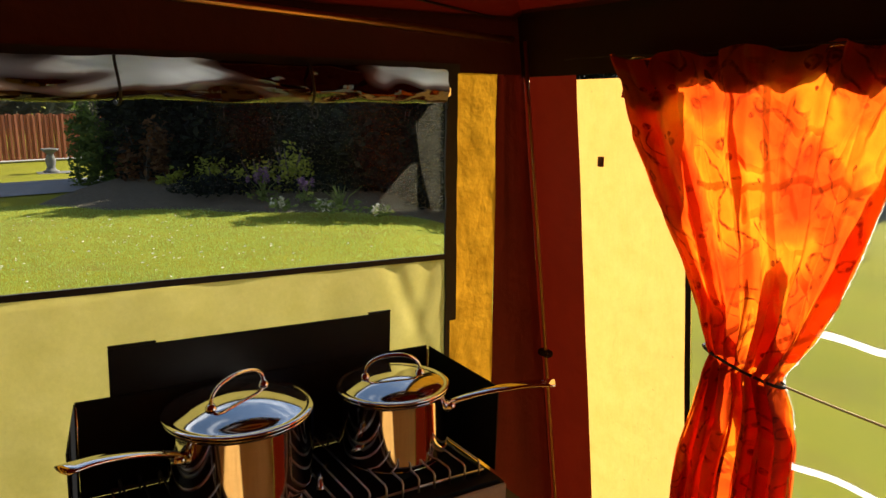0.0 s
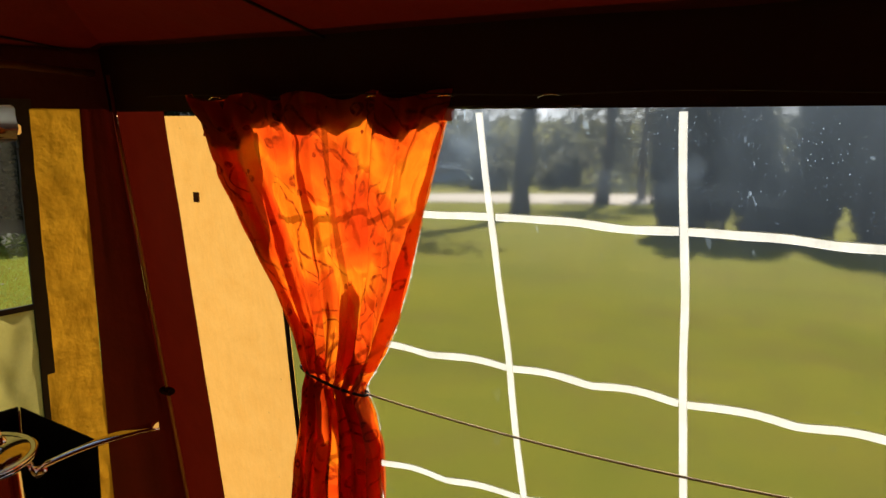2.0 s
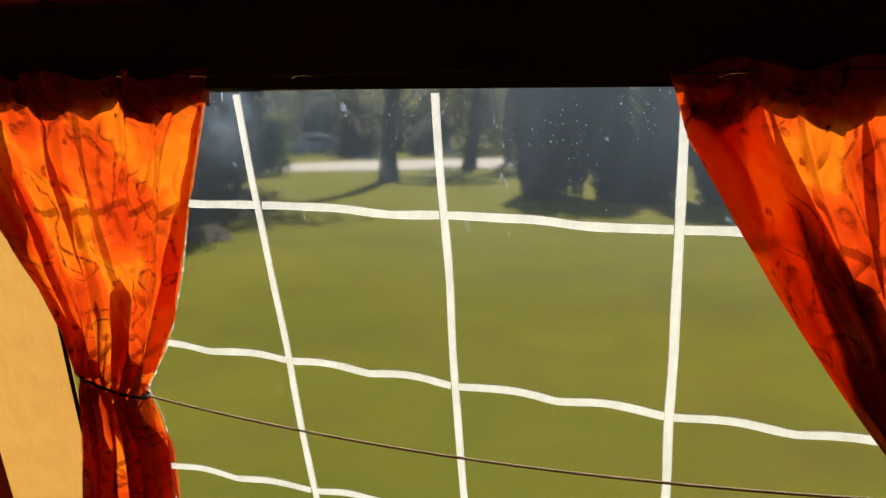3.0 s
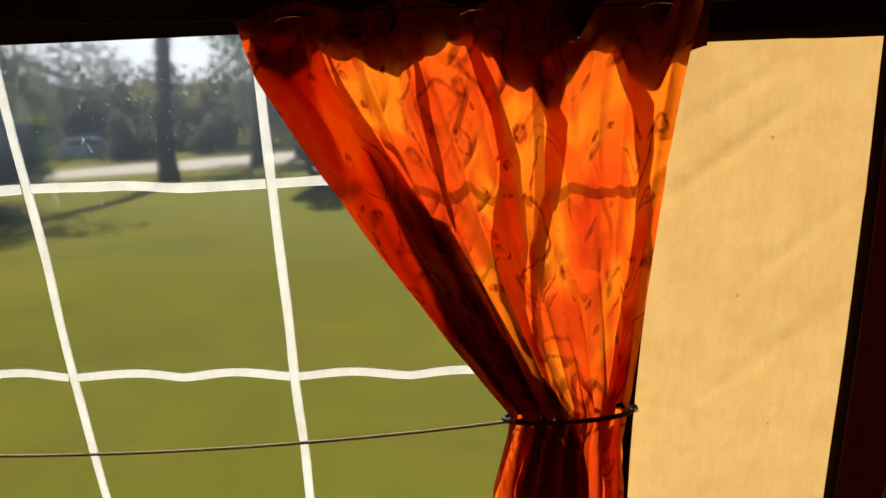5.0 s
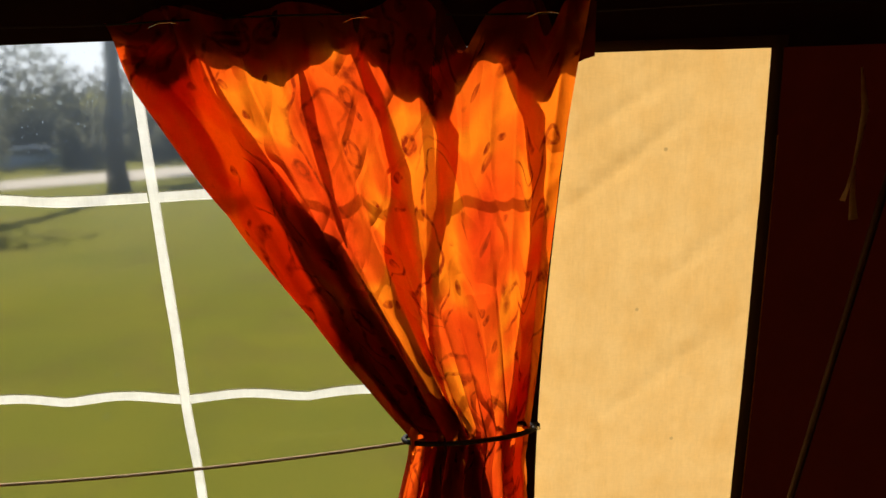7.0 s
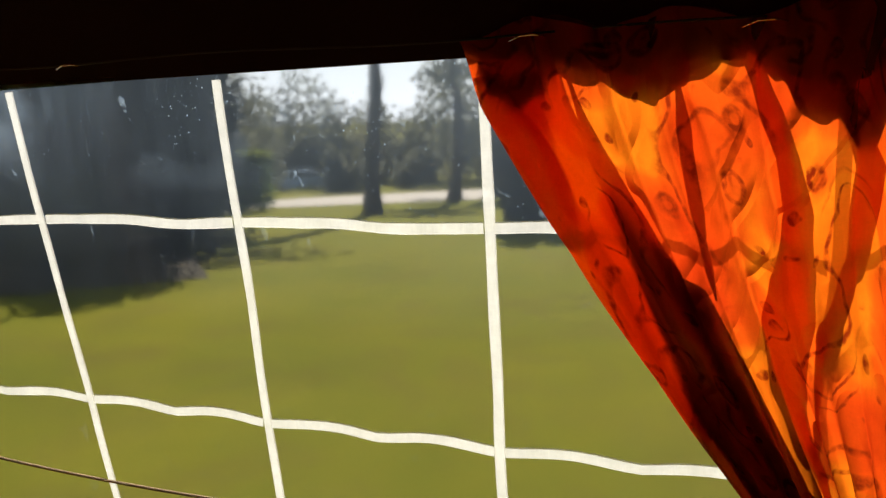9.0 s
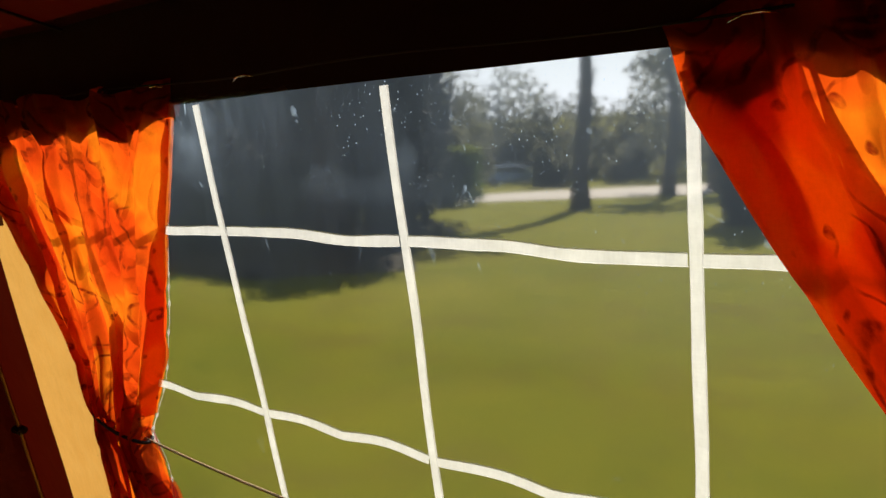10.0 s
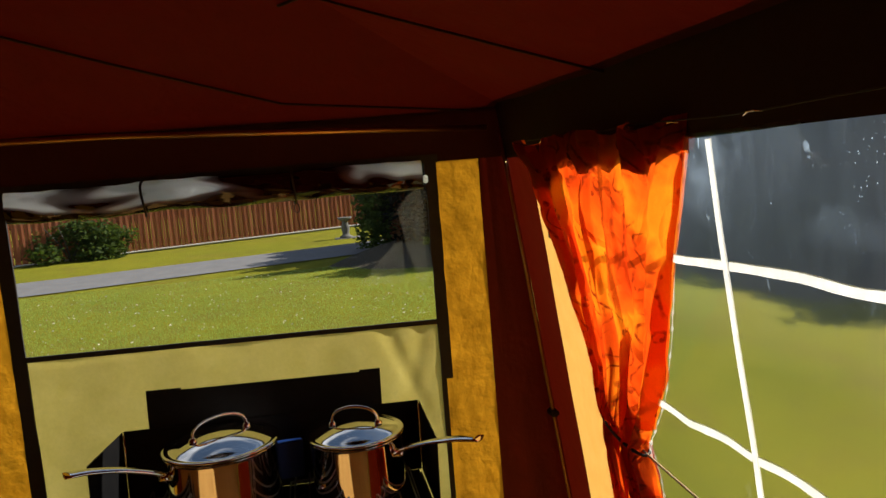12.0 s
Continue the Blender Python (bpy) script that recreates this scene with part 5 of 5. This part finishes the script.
for i, (az, d, r, h) in enumerate([(74.2, 13.4, 0.62, 0.75), (71.0, 12.7, 0.55, 0.95), (68.6, 12.4, 0.50, 1.25), (77.0, 13.8, 0.40, 0.55)]):
    x, y = polar(az, d, 0.17, 0.1)
    bush("low_conifer", "low lime-green conifer in the flower bed", x, y, r, r * 0.8, h, 700, 0.045, M_LIME, 40 + i)

M_SOIL = plain("bare brown soil", (0.05, 0.038, 0.020), (0.10, 0.078, 0.042), 9, 0.95, bump=0.9, dist=0.04)
bed = thing("flower_bed", "bare soil bed along the edge of the lawn", "flower bed", kind="structure")
edge_pts = [(0.9, 12.9), (1.7, 11.65), (2.8, 10.9), (3.9, 10.05), (5.0, 9.2), (5.9, 8.45), (7.2, 7.3), (8.6, 6.2)]
bv, bf = [], []
for i, (x, y) in enumerate(edge_pts):
    for q in range(7):
        t = q / 6
        px, py = x + t * 3.2, y + t * 3.4
        bv.append((px, py, ground_z(px, py) - 0.03 + 0.34 * math.sin(t * 1.6) + 0.03 * math.sin(i * 2 + q) * (q > 0)))
    if i:
        for q in range(6):
            c = 7 * i + q
            bf.append((c - 7, c, c + 1, c - 6))
part("soil", mesh_of(bv, bf, True), M_SOIL, bed)
# leaves added to darken the soil at the back of the bed
cover = part("bed_shade", leaves([(x + 0.9 + 0.4 * (i % 3), y + 1.1 + 0.3 * (i % 2), ground_z(x, y) + 0.28, 0.9, 0.9, 0.16) for i, (x, y) in enumerate(edge_pts[2:])], 8000, 0.05, 55), M_SHADELEAF)
tagged(cover, "added low plants that darken the back of the bed", "ground cover", kind="stuff")
M_PURPLE = leaf_mat("purple florets", (0.07, 0.035, 0.09), (0.18, 0.11, 0.21), (0.18, 0.10, 0.2))
M_PALE = leaf_mat("pale petals", (0.4, 0.38, 0.3), (0.7, 0.68, 0.55), (0.5, 0.5, 0.4))
M_BLADE = leaf_mat("green blades", (0.05, 0.08, 0.02), (0.14, 0.18, 0.05), (0.2, 0.26, 0.05))


def flower(label, az, d, h, spread, head, seed, heads=7):
    rng = random.Random(seed)
    x, y = polar(az, d, 0.17, 0.1)
    f = thing("flower", label, "flower", (x, y, ground_z(x, y) + 0.12), "flowers in the bed")
    for i in range(heads):
        a, q = rng.random() * 6.28, rng.random()
        e = Vector((spread * q * math.cos(a), spread * q * math.sin(a), h * (0.6 + 0.4 * rng.random())))
        part("stalk", tube([(0, 0, 0), (e.x * 0.4, e.y * 0.4, e.z * 0.6), e], 0, 5, taper=[0.008, 0.007, 0.004]), M_BLADE, f)
        if head:
            part("bloom", leaves([(*e, 0.035, 0.035, 0.075)], 36, 0.024, seed + i), head, f)
    part("leaf_tuft", leaves([(0, 0, 0.06, spread, spread, 0.09)], 60, 0.05, seed), M_BLADE, f)


flower("purple flower spikes in the bed", 67.4, 11.2, 0.34, 0.16, M_PURPLE, 61)
flower("purple flower spikes in the bed", 70.6, 11.6, 0.44, 0.24, M_PURPLE, 62, 11)
flower("tuft of long green blades in the bed", 64.7, 10.0, 0.36, 0.34, None, 63, 16)
flower("pale low flowers at the lawn edge", 69.3, 10.4, 0.10, 0.2, M_PALE, 64, 4)
flower("pale low flowers at the lawn edge", 66.0, 10.2, 0.08, 0.15, M_PALE, 65)
flower("pale low flowers at the lawn edge", 61.5, 9.9, 0.07, 0.2, M_PALE, 66, 4)

# grass blades and daisies on the near lawn towards the fence
def blades(n, x0, x1, y0, y1, size, seed):
    r = np.random.default_rng(seed)
    x, y = r.uniform(x0, x1, n), r.uniform(y0, y1, n)
    keep = y > 1.35 * (x - 0.2) + 0.4
    x, y = x[keep], y[keep]
    n = len(x)
    z = np.array([ground_z(a, b) for a, b in zip(x, y)])
    t = r.uniform(0, 6.28, n)
    L = size * r.uniform(0.5, 1.3, n)
    c = np.stack([x, y, z], 1)
    side = np.stack([np.cos(t), np.sin(t), 0 * t], 1) * 0.1 * L[:, None]
    tip = np.stack([0.6 * L * np.cos(t + 1.3), 0.6 * L * np.sin(t + 1.3), L], 1)
    v = np.stack([c - side, c + side, c + tip], 1).reshape(-1, 3)
    me = bpy.data.meshes.new("blades")
    me.vertices.add(3 * n)
    me.vertices.foreach_set("co", v.ravel())
    me.loops.add(3 * n)
    me.loops.foreach_set("vertex_index", np.arange(3 * n))
    me.polygons.add(n)
    me.polygons.foreach_set("loop_start", np.arange(0, 3 * n, 3))
    me.update(calc_edges=True)
    return me


M_GRASS = leaf_mat("grass blades", (0.16, 0.24, 0.05), (0.31, 0.42, 0.115), (0.44, 0.60, 0.14), 0.45)
turf = part("grass", blades(230000, -5.0, 6.0, 3.2, 13.0, 0.020, 71), M_GRASS)
tagged(turf, "short sunlit grass of the near lawn", "grass", kind="stuff")
dz = part("daisies", leaves([(-0.5, 8.0, 0.05, 4.5, 4.6, 0.012)], 1000, 0.017, 72, 0.2), M_PALE)
tagged(dz, "scattered white daisies in the grass", "daisies", kind="stuff")

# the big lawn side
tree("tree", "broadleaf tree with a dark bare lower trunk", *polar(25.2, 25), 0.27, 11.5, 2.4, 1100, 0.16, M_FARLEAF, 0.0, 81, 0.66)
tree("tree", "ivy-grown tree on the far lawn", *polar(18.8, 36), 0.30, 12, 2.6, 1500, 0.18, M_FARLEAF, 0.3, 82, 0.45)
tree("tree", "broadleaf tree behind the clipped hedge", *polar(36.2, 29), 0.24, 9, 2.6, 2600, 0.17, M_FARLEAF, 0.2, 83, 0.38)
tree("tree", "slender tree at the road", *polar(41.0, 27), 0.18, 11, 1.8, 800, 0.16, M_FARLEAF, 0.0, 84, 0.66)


def clipped_hedge(az0, az1, d, depth, h, seed):
    """A low clipped hedge between two bearings, with lime-green leaves on top."""
    (xa, ya), (xc, yc) = polar(az0, d), polar(az1, d)
    x, y = (xa + xc) / 2, (ya + yc) / 2
    body = thing("hedge", "clipped green hedge with a lime-green top", "hedge", (x, y, ground_z(x, y)))
    low, high = [], []
    for i in range(9):
        px, py = xa + (xc - xa) * i / 8 - x, ya + (yc - ya) * i / 8 - y
        low += [(px, py, h * q, depth, depth, h * 0.26) for q in (0.22, 0.55, 0.74)]
        high.append((px, py, h * 0.95, depth * 0.9, depth * 0.9, h * 0.09))
    part("foliage", leaves(low, 11000, 0.085, seed), M_LEAF, body)
    part("lime_top", leaves(high, 3600, 0.06, seed + 1), M_LIME, body, "lime-green leaves on top")


clipped_hedge(34.2, 39.6, 28.5, 0.62, 2.25, 90)
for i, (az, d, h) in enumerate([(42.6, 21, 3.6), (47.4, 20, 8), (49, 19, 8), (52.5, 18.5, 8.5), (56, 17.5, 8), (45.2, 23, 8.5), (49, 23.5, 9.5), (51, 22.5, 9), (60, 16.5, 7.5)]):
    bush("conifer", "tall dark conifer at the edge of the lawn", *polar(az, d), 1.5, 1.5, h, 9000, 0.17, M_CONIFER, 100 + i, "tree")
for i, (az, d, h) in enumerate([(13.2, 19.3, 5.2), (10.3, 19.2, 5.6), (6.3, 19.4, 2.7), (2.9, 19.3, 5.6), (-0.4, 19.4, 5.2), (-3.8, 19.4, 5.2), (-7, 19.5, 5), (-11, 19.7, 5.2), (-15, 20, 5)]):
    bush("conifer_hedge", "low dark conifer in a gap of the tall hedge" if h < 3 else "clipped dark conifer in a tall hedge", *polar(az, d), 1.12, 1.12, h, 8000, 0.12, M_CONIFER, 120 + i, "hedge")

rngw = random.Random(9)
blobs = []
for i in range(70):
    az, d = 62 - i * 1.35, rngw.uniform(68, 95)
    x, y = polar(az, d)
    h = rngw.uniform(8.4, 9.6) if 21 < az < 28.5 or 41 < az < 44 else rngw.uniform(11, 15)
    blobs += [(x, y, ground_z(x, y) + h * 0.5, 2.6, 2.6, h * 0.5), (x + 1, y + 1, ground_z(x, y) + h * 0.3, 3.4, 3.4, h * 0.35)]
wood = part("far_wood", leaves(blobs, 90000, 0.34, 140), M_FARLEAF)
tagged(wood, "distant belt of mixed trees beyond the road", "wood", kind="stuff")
blobs = []
for i in range(60):
    az, d = 62 + i * 1.6, rngw.uniform(48, 62)
    x, y = polar(az, d)
    h = rngw.uniform(4, 7)
    blobs.append((x, y, h * 0.45, 2.6, 2.6, h * 0.5))
wood2 = part("far_wood", leaves(blobs, 26000, 0.5, 141), M_FARLEAF)
tagged(wood2, "distant trees beyond the garden fence", "wood", kind="stuff")

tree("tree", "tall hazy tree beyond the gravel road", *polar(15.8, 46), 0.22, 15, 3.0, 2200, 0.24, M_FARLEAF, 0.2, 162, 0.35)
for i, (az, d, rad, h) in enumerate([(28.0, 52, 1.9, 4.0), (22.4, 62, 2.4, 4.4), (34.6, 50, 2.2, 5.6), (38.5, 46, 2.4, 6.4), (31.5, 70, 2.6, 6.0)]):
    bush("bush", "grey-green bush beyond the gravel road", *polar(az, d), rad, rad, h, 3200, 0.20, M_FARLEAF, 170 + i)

# parked car by the road
def car(x, y, turn):
    c = thing("car", "small grey-blue hatchback parked by the road", "car")
    c.matrix_world = pose(x, y, ground_z(x, y), 0, 0, turn)
    paint = plain("grey-blue car paint", (0.16, 0.22, 0.30), (0.20, 0.26, 0.35), 3, 0.25, 0.3, 0.02)
    glass = plain("dark car glass", (0.01, 0.012, 0.015), (0.015, 0.018, 0.02), 3, 0.08, 0.0, 0.01)
    side = [(-1.95, 0.35), (-2.0, 0.62), (-1.92, 0.92), (-1.45, 1.05), (-0.85, 1.42), (0.55, 1.47), (1.35, 1.32), (1.85, 0.98), (1.98, 0.6), (1.93, 0.33)]
    side = [(px, pz * 1.15) for px, pz in side]
    bm = bmesh.new()
    rings = []
    for w, inset in ((-0.86, 0.06), (-0.78, 0.0), (0.78, 0.0), (0.86, 0.06)):
        rings.append([bm.verts.new((px * (1 - 0.02 * (inset > 0)), w * (0.86 if pz > 1.2 else 1), pz - inset * (pz > 1.2))) for px, pz in side])
    for a, b in zip(rings, rings[1:]):
        for q in range(len(side)):
            n = (q + 1) % len(side)
            bm.faces.new((a[q], a[n], b[n], b[q]))
    bm.faces.new(rings[0][::-1])
    bm.faces.new(rings[-1])
    bmesh.ops.recalc_face_normals(bm, faces=bm.faces)
    part("body", bm, paint, c)
    for sy in (-1, 1):
        part("window", box(-0.8, 1.2, sy * 0.80 - 0.03, sy * 0.80 + 0.03, 1.18, 1.54, 0.02), glass, c)
        for wx in (-1.25, 1.25):
            wheel = part("wheel", lathe([(0.0, -0.09), (0.2, -0.1), (0.30, -0.09), (0.31, 0.0), (0.30, 0.09), (0.2, 0.1), (0.0, 0.09)], 20), M_BLACK, c)
            wheel.matrix_basis = pose(wx, sy * 0.80, 0.31, 90, 0, 0)
            rim = part("rim", lathe([(0.0, 0.11), (0.17, 0.108), (0.19, 0.09)], 16), M_STEEL, wheel)
    windscreen = bmesh.new()
    vs = [windscreen.verts.new(v) for v in ((-1.40, -0.66, 1.25), (-1.40, 0.66, 1.25), (-0.90, 0.6, 1.63), (-0.90, -0.6, 1.63))]
    windscreen.faces.new(vs)
    bmesh.ops.translate(windscreen, verts=windscreen.verts, vec=(-0.02, 0, 0.015))
    bmesh.ops.solidify(windscreen, geom=windscreen.faces[:], thickness=0.01)
    part("windscreen", windscreen, glass, c)
    for sy in (-0.6, 0.6):
        part("headlight", lathe([(0.0, 0.04), (0.08, 0.03), (0.1, 0.0)], 12), M_STEEL, c).matrix_basis = pose(-1.95, sy, 0.72, 0, -90, 0)


car(*polar(31.2, 57), -52)
